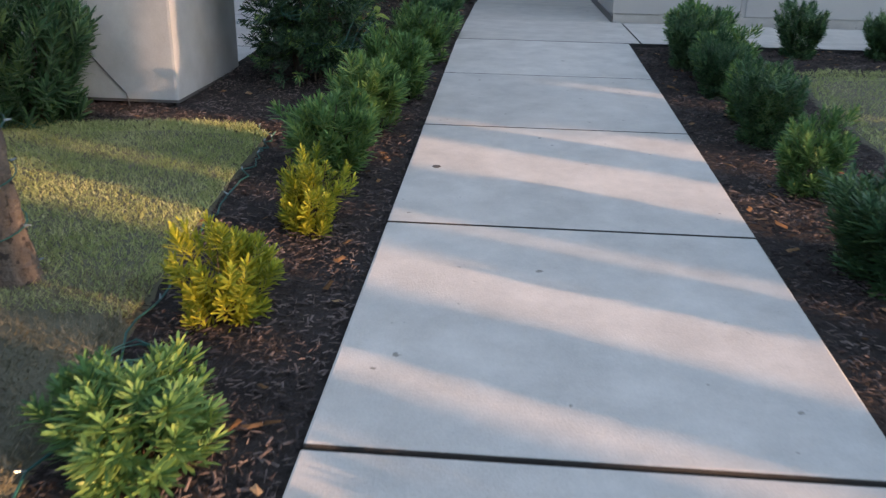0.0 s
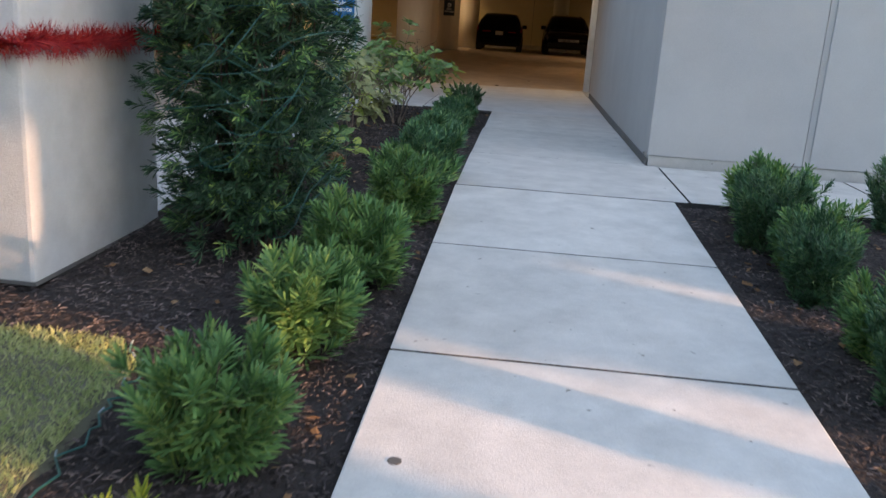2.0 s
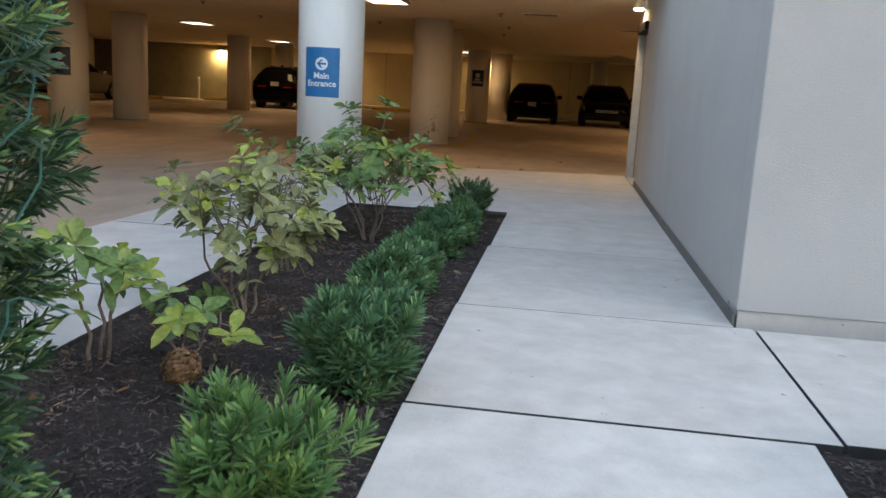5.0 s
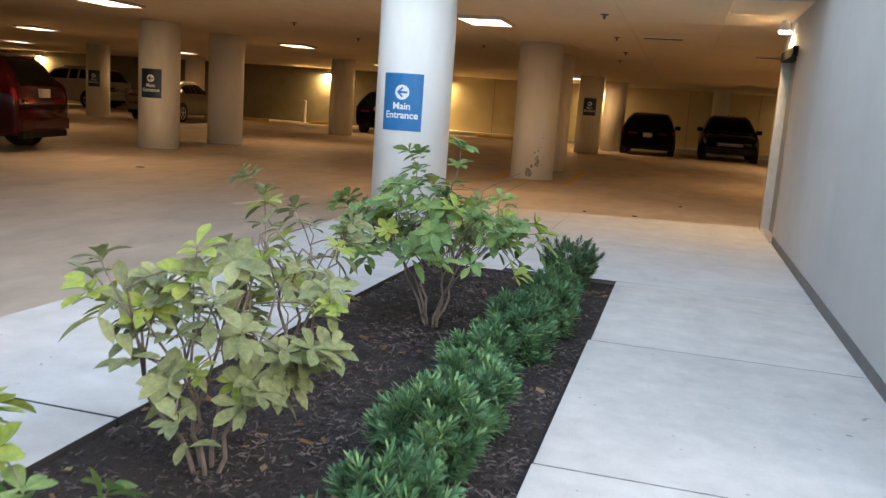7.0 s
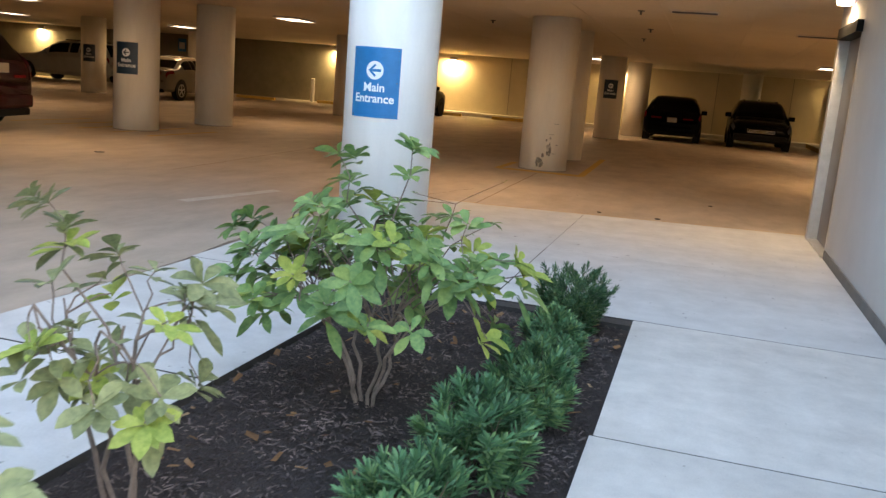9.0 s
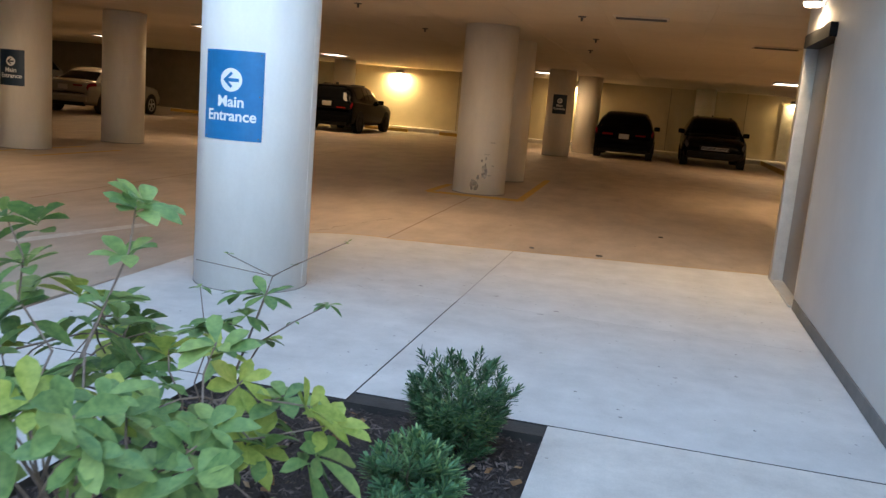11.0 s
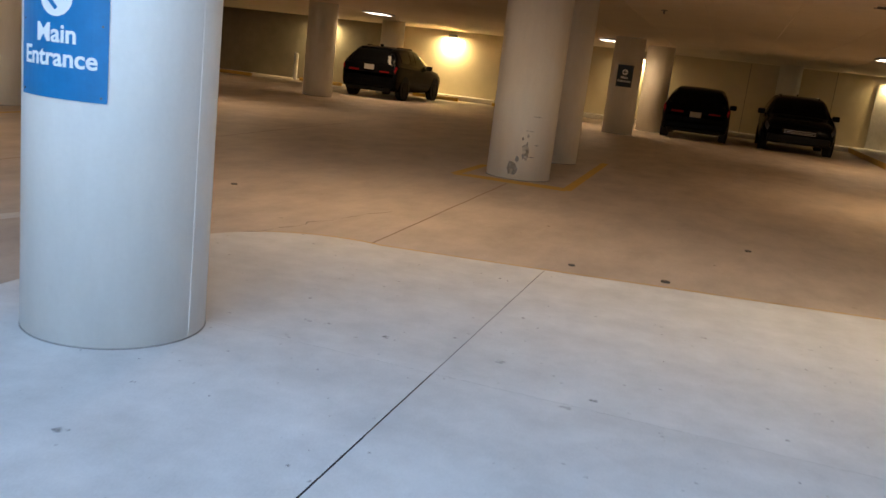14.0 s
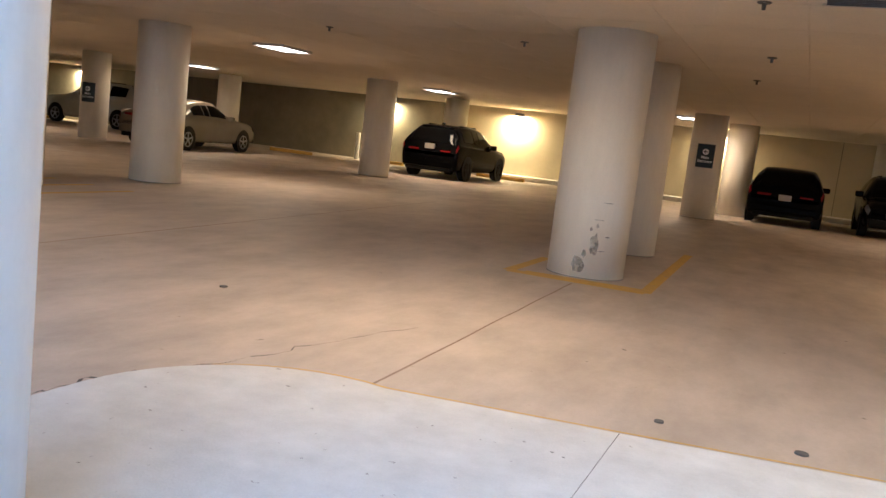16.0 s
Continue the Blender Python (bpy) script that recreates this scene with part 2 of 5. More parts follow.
def pieces(name, verts, faces, material, parent=None, label="", smooth=False):
    me = bpy.data.meshes.new(name)
    me.from_pydata(verts, [], faces)
    if smooth:
        me.polygons.foreach_set("use_smooth", [True] * len(me.polygons))
    me.update()
    return link_mesh(name, me, material, parent, label)


def thing(name, at, label, category, group="", turn=0.0, kind=""):
    ob = new(name)
    ob.empty_display_size = 0.1
    ob.matrix_basis = pose(at[0], at[1], at[2], 0, 0, turn)
    return tagged(ob, label, category, group, kind)


def box(x0, x1, y0, y1, z0, z1, bevel=0.0, bm=None, top=None):
    """A box; top(y) may set the height of its upper corners."""
    bm = bm or bmesh.new()
    r = bmesh.ops.create_cube(bm, size=1.0)
    for v in r["verts"]:
        up = v.co.z > 0
        v.co = Vector(((x0 + x1) / 2 + v.co.x * (x1 - x0), (y0 + y1) / 2 + v.co.y * (y1 - y0), z1 if up else z0))
        if top:
            v.co.z = top(v.co.y) + (z1 if up else z0)
    if bevel:
        ed = {e for v in r["verts"] for e in v.link_edges}
        bmesh.ops.bevel(bm, geom=list(ed), offset=bevel, segments=2, affect="EDGES", profile=0.6)
    return bm


def cyl(x, y, z0, z1, r0, r1=None, n=48, bm=None):
    bm = bm or bmesh.new()
    bmesh.ops.create_cone(bm, cap_ends=True, segments=n, radius1=r0, radius2=r0 if r1 is None else r1, depth=z1 - z0, matrix=pose(x, y, (z0 + z1) / 2))
    return bm


def sheet(bm, outline, z0, z1, top=None):
    """A flat slab from an outline (x, y), from z0 up to z1, following top(y)."""
    t = top or (lambda y: 0.0)
    lo = [bm.verts.new((x, y, t(y) + z0)) for x, y in outline]
    hi = [bm.verts.new((x, y, t(y) + z1)) for x, y in outline]
    bm.faces.new(hi)
    bm.faces.new(lo[::-1])
    for i in range(len(lo)):
        j = (i + 1) % len(lo)
        bm.faces.new((lo[i], lo[j], hi[j], hi[i]))
    return bm


def tube(verts, faces, pts, r0, r1, n=5):
    """A tapering round stem along pts, added to verts and faces."""
    base = len(verts)
    for i, p in enumerate(pts):
        p = Vector(p)
        d = (Vector(pts[min(i + 1, len(pts) - 1)]) - Vector(pts[max(i - 1, 0)])).normalized()
        a = d.orthogonal().normalized()
        b = d.cross(a)
        r = r0 + (r1 - r0) * i / max(1, len(pts) - 1)
        for k in range(n):
            w = 2 * math.pi * k / n
            verts.append(tuple(p + a * math.cos(w) * r + b * math.sin(w) * r))
    for i in range(len(pts) - 1):
        for k in range(n):
            q = (k + 1) % n
            faces.append((base + i * n + k, base + i * n + q, base + (i + 1) * n + q, base + (i + 1) * n + k))
    faces.append(tuple(base + (len(pts) - 1) * n + k for k in range(n)))
    faces.append(tuple(base + k for k in range(n))[::-1])


def bend(a, b, sag, rng, n=5):
    """Points from a to b with a slight wander."""
    a, b = Vector(a), Vector(b)
    out = []
    for i in range(n + 1):
        f = i / n
        p = a.lerp(b, f)
        s = math.sin(math.pi * f) * sag
        out.append(p + Vector((rng.uniform(-1, 1) * s, rng.uniform(-1, 1) * s, s * 0.8)))
    return out


# ---- ground, walk and beds ----
CEIL, CEIL_FRONT, HEAD_Y = 2.55, 2.8, 17.0
WALL_X, WALL_Y = 1.37, 10.86
ys = [-150, -40, -10, 0, 3, 6, 9.28, 11, 15, 60, 200]
xs = [-200, -40, 40, 200]
gv = [(x, y, ground_z(max(y, -6)) - 0.11) for y in ys for x in xs]
gf = [(r * 4 + c, r * 4 + c + 1, r * 4 + c + 5, r * 4 + c + 4) for r in range(len(ys) - 1) for c in range(3)]
tagged(pieces("ground", gv, gf, M["soil"]), "bare brown soil ground beneath beds and paving", "ground", kind="structure")


def bed(name, outline, label, material, lift):
    """A ground sheet with slight mounds, cut to an outline box (x0, x1, y0, y1)."""
    x0, x1, y0, y1 = outline
    nx, ny = max(2, int((x1 - x0) / 0.12)), max(2, int((y1 - y0) / 0.12))
    v = []
    for j in range(ny + 1):
        for i in range(nx + 1):
            x, y = x0 + (x1 - x0) * i / nx, y0 + (y1 - y0) * j / ny
            e = min(1.0, min(x - x0, x1 - x, y - y0, y1 - y) / 0.25)
            v.append((x, y, ground_z(y) + lift + e * 0.02 * noise.noise((x * 2.3, y * 2.3, 0.7)) + e * 0.012 * noise.noise((x * 9, y * 9, 3.1))))
    f = [(j * (nx + 1) + i, j * (nx + 1) + i + 1, (j + 1) * (nx + 1) + i + 1, (j + 1) * (nx + 1) + i) for j in range(ny) for i in range(nx)]
    return tagged(pieces(name, v, f, material, smooth=True), label, "ground", kind="structure")


bed("mulch_bed_left", (-4.2, -0.145, -4.0, 9.6), "dark shredded bark mulch bed beside the concrete walk", M["mulch"], -0.035)
bed("mulch_bed_middle", (-1.72, -0.12, 9.6, 14.52), "dark shredded bark mulch bed between two walks", M["mulch"], -0.035)
bed("mulch_bed_right", (1.35, 6.5, -4.0, 9.27), "dark shredded bark mulch bed along the right hedge", M["mulch"], -0.035)

walk_ground = thing("walk", (0, 0, 0), "pale grey broom-finished concrete walk in square slabs", "pavement", kind="structure")


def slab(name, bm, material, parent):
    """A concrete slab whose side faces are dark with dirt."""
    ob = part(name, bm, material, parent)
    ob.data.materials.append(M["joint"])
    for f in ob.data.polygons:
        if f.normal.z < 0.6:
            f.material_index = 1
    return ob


JOINTS = [-4.2, -2.66, -1.14, 0.38, 1.90, 3.42, 4.94, 6.447, 7.857, 9.28]
G = 0.0065
for a, b in zip(JOINTS, JOINTS[1:]):
    ga, gb = (0.012 if q in (3.42, 9.28) else 0.0045 if q == 7.857 else G for q in (a, b))
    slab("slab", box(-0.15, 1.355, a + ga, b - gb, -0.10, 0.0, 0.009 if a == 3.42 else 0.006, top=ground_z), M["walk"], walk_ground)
for x0, x1, a, b in ((-0.145, 1.458, 9.28, 10.82), (-0.14, 1.36, 10.82, 12.71), (-0.125, 1.36, 12.71, 14.66)):
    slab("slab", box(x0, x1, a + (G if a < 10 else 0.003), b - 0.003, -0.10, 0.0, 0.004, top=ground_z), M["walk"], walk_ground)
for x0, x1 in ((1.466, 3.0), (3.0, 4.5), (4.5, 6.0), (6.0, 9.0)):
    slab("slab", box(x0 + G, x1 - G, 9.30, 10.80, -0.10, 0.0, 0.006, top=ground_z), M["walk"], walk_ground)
part("joint_filler", box(-0.14, 1.34, -4.2, 14.6, -0.10, -0.030, top=ground_z), M["joint"], walk_ground, "dark dirty joint filler")
part("joint_filler", box(1.42, 9.0, 9.31, 10.79, -0.10, -0.030, top=ground_z), M["joint"], walk_ground, "dark dirty joint filler")

# pale apron round the first column, with a rounded corner
apron = thing("apron", (0, 0, 0), "pale concrete apron with a rounded corner at the garage mouth", "pavement", kind="structure")


def apron_edge(grow=0.0):
    pts = [(-1.05, 19.06 + grow)]
    cx, cy, r = -2.35, 17.95, 0.93
    for k in range(13):
        w = radians(80 + k * 100 / 12)
        pts.append((cx + (r + grow) * math.cos(w), cy + (r + grow) * math.sin(w)))
    return pts


rim = apron_edge()
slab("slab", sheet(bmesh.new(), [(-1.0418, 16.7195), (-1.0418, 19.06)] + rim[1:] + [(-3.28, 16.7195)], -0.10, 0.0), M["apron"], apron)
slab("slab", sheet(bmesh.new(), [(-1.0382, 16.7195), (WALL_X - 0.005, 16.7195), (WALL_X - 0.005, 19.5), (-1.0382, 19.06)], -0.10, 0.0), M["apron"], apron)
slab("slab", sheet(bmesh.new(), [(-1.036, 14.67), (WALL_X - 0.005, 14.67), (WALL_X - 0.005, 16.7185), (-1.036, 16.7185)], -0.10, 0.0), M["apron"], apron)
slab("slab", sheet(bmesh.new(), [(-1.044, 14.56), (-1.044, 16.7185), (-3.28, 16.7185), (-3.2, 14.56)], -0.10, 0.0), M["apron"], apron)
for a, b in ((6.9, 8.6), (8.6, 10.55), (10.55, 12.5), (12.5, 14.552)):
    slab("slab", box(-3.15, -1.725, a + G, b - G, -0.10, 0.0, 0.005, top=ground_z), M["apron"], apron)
part("joint_filler", box(-3.15, 1.33, 14.55, 16.715, -0.10, -0.008), M["joint"], apron, "dark joint filler")
part("joint_filler", box(-1.2, -0.9, 16.716, 19.0, -0.10, -0.0025), M["sealant"], apron, "grey joint filler")
inner = [(x, y) for x, y in apron_edge(0.0)]
bm = bmesh.new()
strip = [(WALL_X - 0.02, 19.50)] + [(-0.2, 19.22)] + [(-1.05, 19.062)] + inner[1:9]
outer = [(x + 0.002, y + 0.015) for x, y in strip]
va = [bm.verts.new((x, y, 0.0035)) for x, y in strip]
vb = [bm.verts.new((x, y, 0.0035)) for x, y in outer]
for i in range(len(va) - 1):
    bm.faces.new((va[i], va[i + 1], vb[i + 1], vb[i]))
tagged(part("edge_paint_line", bm, M["yellow"]), "thin worn yellow line along the apron edge", "paint line", kind="structure")

tagged(part("garage_floor", sheet(bmesh.new(), [(-42, 15.2), (-3.29, 15.2), (-3.29, 16.0), (1.36, 16.0), (1.36, 19.52), (9.0, 19.52), (9.0, 50), (-42, 50)], -0.12, -0.006), M["garage_floor"]),
       "stained brown-grey concrete garage floor", "floor", kind="structure")
tagged(part("drive", sheet(bmesh.new(), [(-42, 3.0), (-4.25, 3.0), (-4.25, 6.9), (-3.16, 6.9), (-3.2, 14.5), (-3.29, 15.2), (-42, 15.2)], -0.12, -0.006), M["garage_floor"]),
       "grey worn concrete drive leading to the garage", "drive", kind="structure")

# ---- building ----
block = thing("wall_block", (0, 0, 0), "pale grey stucco wall block with a vertical reveal joint", "wall", kind="structure")
part("wall_panel", box(WALL_X, 2.665, WALL_Y, WALL_Y + 0.25, 0.11, 7.0, 0.008), M["stucco"], block)
part("wall_panel", box(2.725, 9.0, WALL_Y, WALL_Y + 0.25, 0.11, 7.0, 0.008), M["stucco"], block)
part("reveal_strip", box(2.665, 2.725, WALL_Y + 0.018, WALL_Y + 0.2, 0.11, 7.0), M["stucco"], block)
part("reveal_bead", box(2.672, 2.682, WALL_Y + 0.004, WALL_Y + 0.03, 0.11, 7.0), M["stucco"], block)
part("base_curb", box(WALL_X + 0.012, 9.0, WALL_Y + 0.012, WALL_Y + 0.25, -0.1, 0.108), M["walk"], block, "low concrete curb under the wall")
DOOR0, DOOR1, DOOR_H = 18.02, 19.22, 2.2
part("side_wall", box(WALL_X, WALL_X + 0.25, WALL_Y + 0.252, DOOR0, 0.0, 7.0, 0.006), M["stucco"], block)
part("side_wall", box(WALL_X, WALL_X + 0.25, DOOR0 + 0.001, DOOR1 + 0.3, DOOR_H, 7.0), M["stucco"], block)
part("base_flashing", box(WALL_X - 0.012, WALL_X - 0.001, WALL_Y + 0.01, DOOR0 - 0.02, 0.004, 0.085), M["flash"], block, "dark grey base flashing")
part("wall_return", box(WALL_X + 0.02, 9.0, DOOR1 + 0.12, DOOR1 + 0.3, 0.0, DOOR_H - 0.01), M["stucco"], block)
part("wall_return", box(WALL_X + 0.252, 9.0, DOOR1 + 0.12, DOOR1 + 0.3, DOOR_H - 0.009, CEIL - 0.003), M["stucco"], block)

door = thing("door_1", (WALL_X, (DOOR0 + DOOR1) / 2, 0), "closed brown panel door in a pale metal frame", "door", kind="structure")
hw = (DOOR1 - DOOR0) / 2
part("door_frame", box(-0.035, 0.14, hw - 0.02, hw + 0.11, 0, DOOR_H, 0.006), M["metal"], door, "pale aluminium jamb")
part("door_frame", box(0.0, 0.12, -hw + 0.002, -hw + 0.05, 0, DOOR_H - 0.11), M["metal"], door)
part("door_header", box(-0.055, 0.13, -hw + 0.002, hw - 0.022, DOOR_H - 0.11, DOOR_H - 0.002), M["dark"], door, "dark metal header")
part("door_panel", box(0.07, 0.11, -hw + 0.052, hw - 0.022, 0.02, DOOR_H - 0.112, 0.004), surf("door_brown", (0.13, 0.095, 0.07), (0.09, 0.065, 0.05), 0.3, 2, 50, 0.03), door)
part("threshold", box(-0.03, 0.11, -hw + 0.05, hw - 0.03, 0.0, 0.018, 0.004), M["metal"], door)
part("door_handle", box(0.03, 0.07, -hw + 0.11, -hw + 0.14, 0.95, 1.15, 0.006), M["metal"], door)

sconce = thing("wall_sconce", (WALL_X, 18.75, 2.42), "lit white conical wall sconce above the door", "wall lamp")
part("backplate", box(-0.02, 0.0, -0.06, 0.06, -0.02, 0.11, 0.005), M["white"], sconce)
part("shade", cyl(-0.10, 0, 0.0, 0.12, 0.075, 0.035, 24), M["white"], sconce, "white conical shade")
part("lens", cyl(-0.10, 0, -0.03, -0.001, 0.06, 0.068, 24), M["glow_white"], sconce, "glowing lens")

la = bpy.data.lights.new("sconce_light", "AREA")
la.shape, la.size, la.energy, la.color = "DISK", 0.1, 2.5, (1.0, 0.74, 0.42)
new("sconce_light", la).matrix_world = pose(WALL_X - 0.10, 18.75, 2.42 - 0.05)

part_front = box(-42, WALL_X - 0.003, 15.85, 16.15, CEIL_FRONT + 0.003, 7.0, 0.01)
tagged(part("wall_front_above", part_front, M["stucco"]), "pale stucco facade above the garage mouth", "wall", kind="structure")
# ceiling of square boards with narrow gaps, one mesh
cv, cf = [], []
nx, ny = 36, 23
for j in range(ny):
    for i in range(nx):
        x0, y0 = -36.0 + i * 1.22, HEAD_Y + 0.152 + j * 1.22
        g = 0.0025
        k = len(cv)
        for z, s in ((CEIL, g + 0.004), (CEIL + 0.003, g), (CEIL + 0.008, g)):
            cv += [(x0 + s, y0 + s, z), (x0 + 1.22 - s, y0 + s, z), (x0 + 1.22 - s, y0 + 1.22 - s, z), (x0 + s, y0 + 1.22 - s, z)]
        cf.append((k + 3, k + 2, k + 1, k))
        for r in (0, 4):
            for q in range(4):
                p = (q + 1) % 4
                cf.append((k + r + q, k + r + p, k + r + 4 + p, k + r + 4 + q))
k = len(cv)
cv += [(-42, HEAD_Y + 0.1, CEIL + 0.006), (9.2, HEAD_Y + 0.1, CEIL + 0.006), (9.2, 50, CEIL + 0.006), (-42, 50, CEIL + 0.006)]
cf.append((k + 3, k + 2, k + 1, k))
tagged(pieces("ceiling", cv, cf, M["ceiling"]), "tan garage ceiling of square boards", "ceiling", kind="structure")
tagged(part("roof_slab", box(-42, 9.2, HEAD_Y + 0.16, 50, CEIL + 0.03, 7.0), M["stucco"]), "pale building mass over the garage", "roof", kind="structure")

tagged(part("wall_head", box(-42, WALL_X - 0.003, HEAD_Y, HEAD_Y + 0.15, CEIL - 0.001, 7.0, 0.006), M["stucco"]), "pale stucco head wall over the garage opening", "wall", kind="structure")
# unseen soffit, its height chosen to cut daylight inside
tagged(part("soffit_front", box(-42, WALL_X - 0.003, 16.152, HEAD_Y - 0.002, CEIL_FRONT, 7.0), M["stucco"]), "pale stucco soffit over the apron, unseen, set low to cut daylight", "ceiling", kind="structure")
for nm, b, mt, lb in (
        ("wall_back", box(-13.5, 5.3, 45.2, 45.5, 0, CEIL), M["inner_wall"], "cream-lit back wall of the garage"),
        ("wall_back_left", box(-42, -13.51, 45.2, 45.5, 0, CEIL), M["unlit_wall"], "back wall of the garage, coloured darker as if unlit"),
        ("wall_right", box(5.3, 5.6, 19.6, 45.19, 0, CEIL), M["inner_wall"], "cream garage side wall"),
        ("wall_left", box(-42.3, -42, 15.0, 50, 0, CEIL), M["unlit_wall"], "garage end wall, coloured darker as if unlit")):
    tagged(part(nm, b, mt), lb, "wall", kind="structure")
for x in (-8.0, -5.2, -2.4, 0.4, 3.2):
    tagged(part("wall_joint", box(x - 0.008, x + 0.008, 45.19, 45.205, 0.15, CEIL), M["flash"]), "narrow dark control joint in the back wall", "joint", kind="structure")
tagged(part("rear_curb", box(-13.4, 3.9, 44.3, 45.195, -0.01, 0.15, 0.02), M["walk"]), "raised pale concrete curb along the back wall", "curb", kind="structure")
tagged(part("side_curb", box(3.9, 5.29, 37.0, 45.19, -0.01, 0.15, 0.02), M["apron"]), "raised concrete curb with a yellow edge", "curb", kind="structure")
tagged(part("side_curb_paint", box(3.885, 3.899, 37.0, 45.0, 0.0, 0.145), M["yellow"]), "yellow painted face of the curb", "paint line", kind="structure")

# unseen wall, added to keep low sun off the garage side and cut streaks
d, s = Vector((sun_dir.x, sun_dir.y, 0)).normalized(), 30.0
q = Vector((-d.y, d.x, 0))
if q.y < 0:
    q = -q
for p0, p1, z0, z1 in ((7.72, 40.0, -0.5, 9.0), (-30.0, 7.719, -0.5, 2.28), (-30.0, 5.60, 3.13, 9.0), (5.645, 7.719, 3.13, 9.0), (5.601, 5.644, 3.8, 9.0),
                       (3.20, 3.45, 2.281, 3.129), (3.59, 3.99, 2.281, 3.129), (4.31, 4.59, 2.281, 3.129), (4.66, 5.24, 2.281, 3.129), (5.70, 6.0, 2.281, 3.129), (6.001, 6.10, 2.90, 3.129), (6.101, 6.299, 2.74, 3.129), (6.30, 7.27, 2.281, 3.129), (7.271, 7.369, 2.86, 3.129), (7.37, 7.719, 2.281, 3.129)):
    c = d * 16 + q * (p0 + p1) / 2
    ob = part("wall_neighbour", box(-0.15, 0.15, -(p1 - p0) / 2, (p1 - p0) / 2, z0, z1), M["stucco"])
    ob.matrix_basis = pose(c.x, c.y, 0, 0, 0, math.degrees(math.atan2(d.y, d.x)))
    tagged(ob, "unseen pale wall added with openings that shape the sun streaks", "wall", kind="structure")


# unseen wall added at the left of the mouth to darken the garage inside
tagged(part("wall_front_left", box(-42, -13.5, 15.86, 16.14, -0.02, CEIL_FRONT), M["stucco"]), "unseen pale stucco wall added to keep daylight off the left columns", "wall", kind="structure")

# unseen canopy, added only to hold skylight back from the left columns
tagged(part("drive_canopy", box(-24.98, -4.2, 1.0, 15.84, 3.2, 3.7, 0.01), M["stucco"]), "unseen pale stucco canopy added over the drive to cut daylight", "canopy", kind="structure")

# unseen walls across the drive and behind the walk's start, added to block low sky
for nm, b in (("wall_across_drive", box(-25.4, -25.0, -18.0, 14.0, -0.6, 9.5)), ("wall_behind_drive", box(-24.99, -4.6, -3.4, -3.0, -0.6, 7.0)), ("wall_behind", box(-24.99, 12.0, -18.4, -18.0, -1.0, 7.0))):
    tagged(part(nm, b, M["grey_stucco"]), "unseen plain grey stucco wall added to block the low sky", "wall", kind="structure")


# ---- columns, signs, lamps ----
def column(x, y, r=0.41, top=CEIL, label="round painted concrete column on the garage floor, tinted as by warm lamps", material=M["column_lamp_tint"]):
    t = thing("column", (x, y, 0), label, "column", "garage columns")
    part("shaft", cyl(0, 0, -0.005, top - 0.002, r, r, 56), material, t)
    for f in t.children[0].data.polygons:
        f.use_smooth = len(f.vertices) == 4
    part("base_sealant", cyl(0, 0, -0.004, 0.006, r + 0.005, r + 0.002, 56), M["sealant"], t, "dark sealant ring")
    return t


def wrap(me, r, lift=0.0):
    """Wraps a flat mesh (x across, z up, y = depth) round a column's front of radius r."""
    for v in me.vertices:
        a, rr = v.co.x / r, r + lift - v.co.y
        v.co = Vector((rr * math.sin(a), -rr * math.cos(a), v.co.z))


def grid_mesh(outline_w, z0, z1, thick, n=14):
    v, f = [], []
    for yy in (-thick, 0.0):
        for i in range(n + 1):
            x = -outline_w / 2 + outline_w * i / n
            v += [(x, yy, z0), (x, yy, z1)]
    o = 2 * (n + 1)
    for i in range(n):
        a = 2 * i
        f.append((a, a + 2, a + 3, a + 1))
        f.append((o + a + 1, o + a + 3, o + a + 2, o + a))
        f.append((a, o + a, o + a + 2, a + 2))
        f.append((a + 1, a + 3, o + a + 3, o + a + 1))
    f += [(0, 1, o + 1, o), (2 * n, o + 2 * n, o + 2 * n + 1, 2 * n + 1)]
    return v, f


def text_mesh(words, size, z):
    cu = bpy.data.curves.new("words", "FONT")
    cu.body, cu.size, cu.align_x, cu.extrude, cu.offset = words, size, "CENTER", 0.0008, 0.0022
    cu.resolution_u = 4
    tmp = bpy.data.objects.new("words", cu)
    scene.collection.objects.link(tmp)
    me = bpy.data.meshes.new_from_object(tmp.evaluated_get(bpy.context.evaluated_depsgraph_get()))
    bpy.data.objects.remove(tmp)
    for v in me.vertices:
        v.co = Vector((v.co.x, -v.co.z, v.co.y + z))
    return me


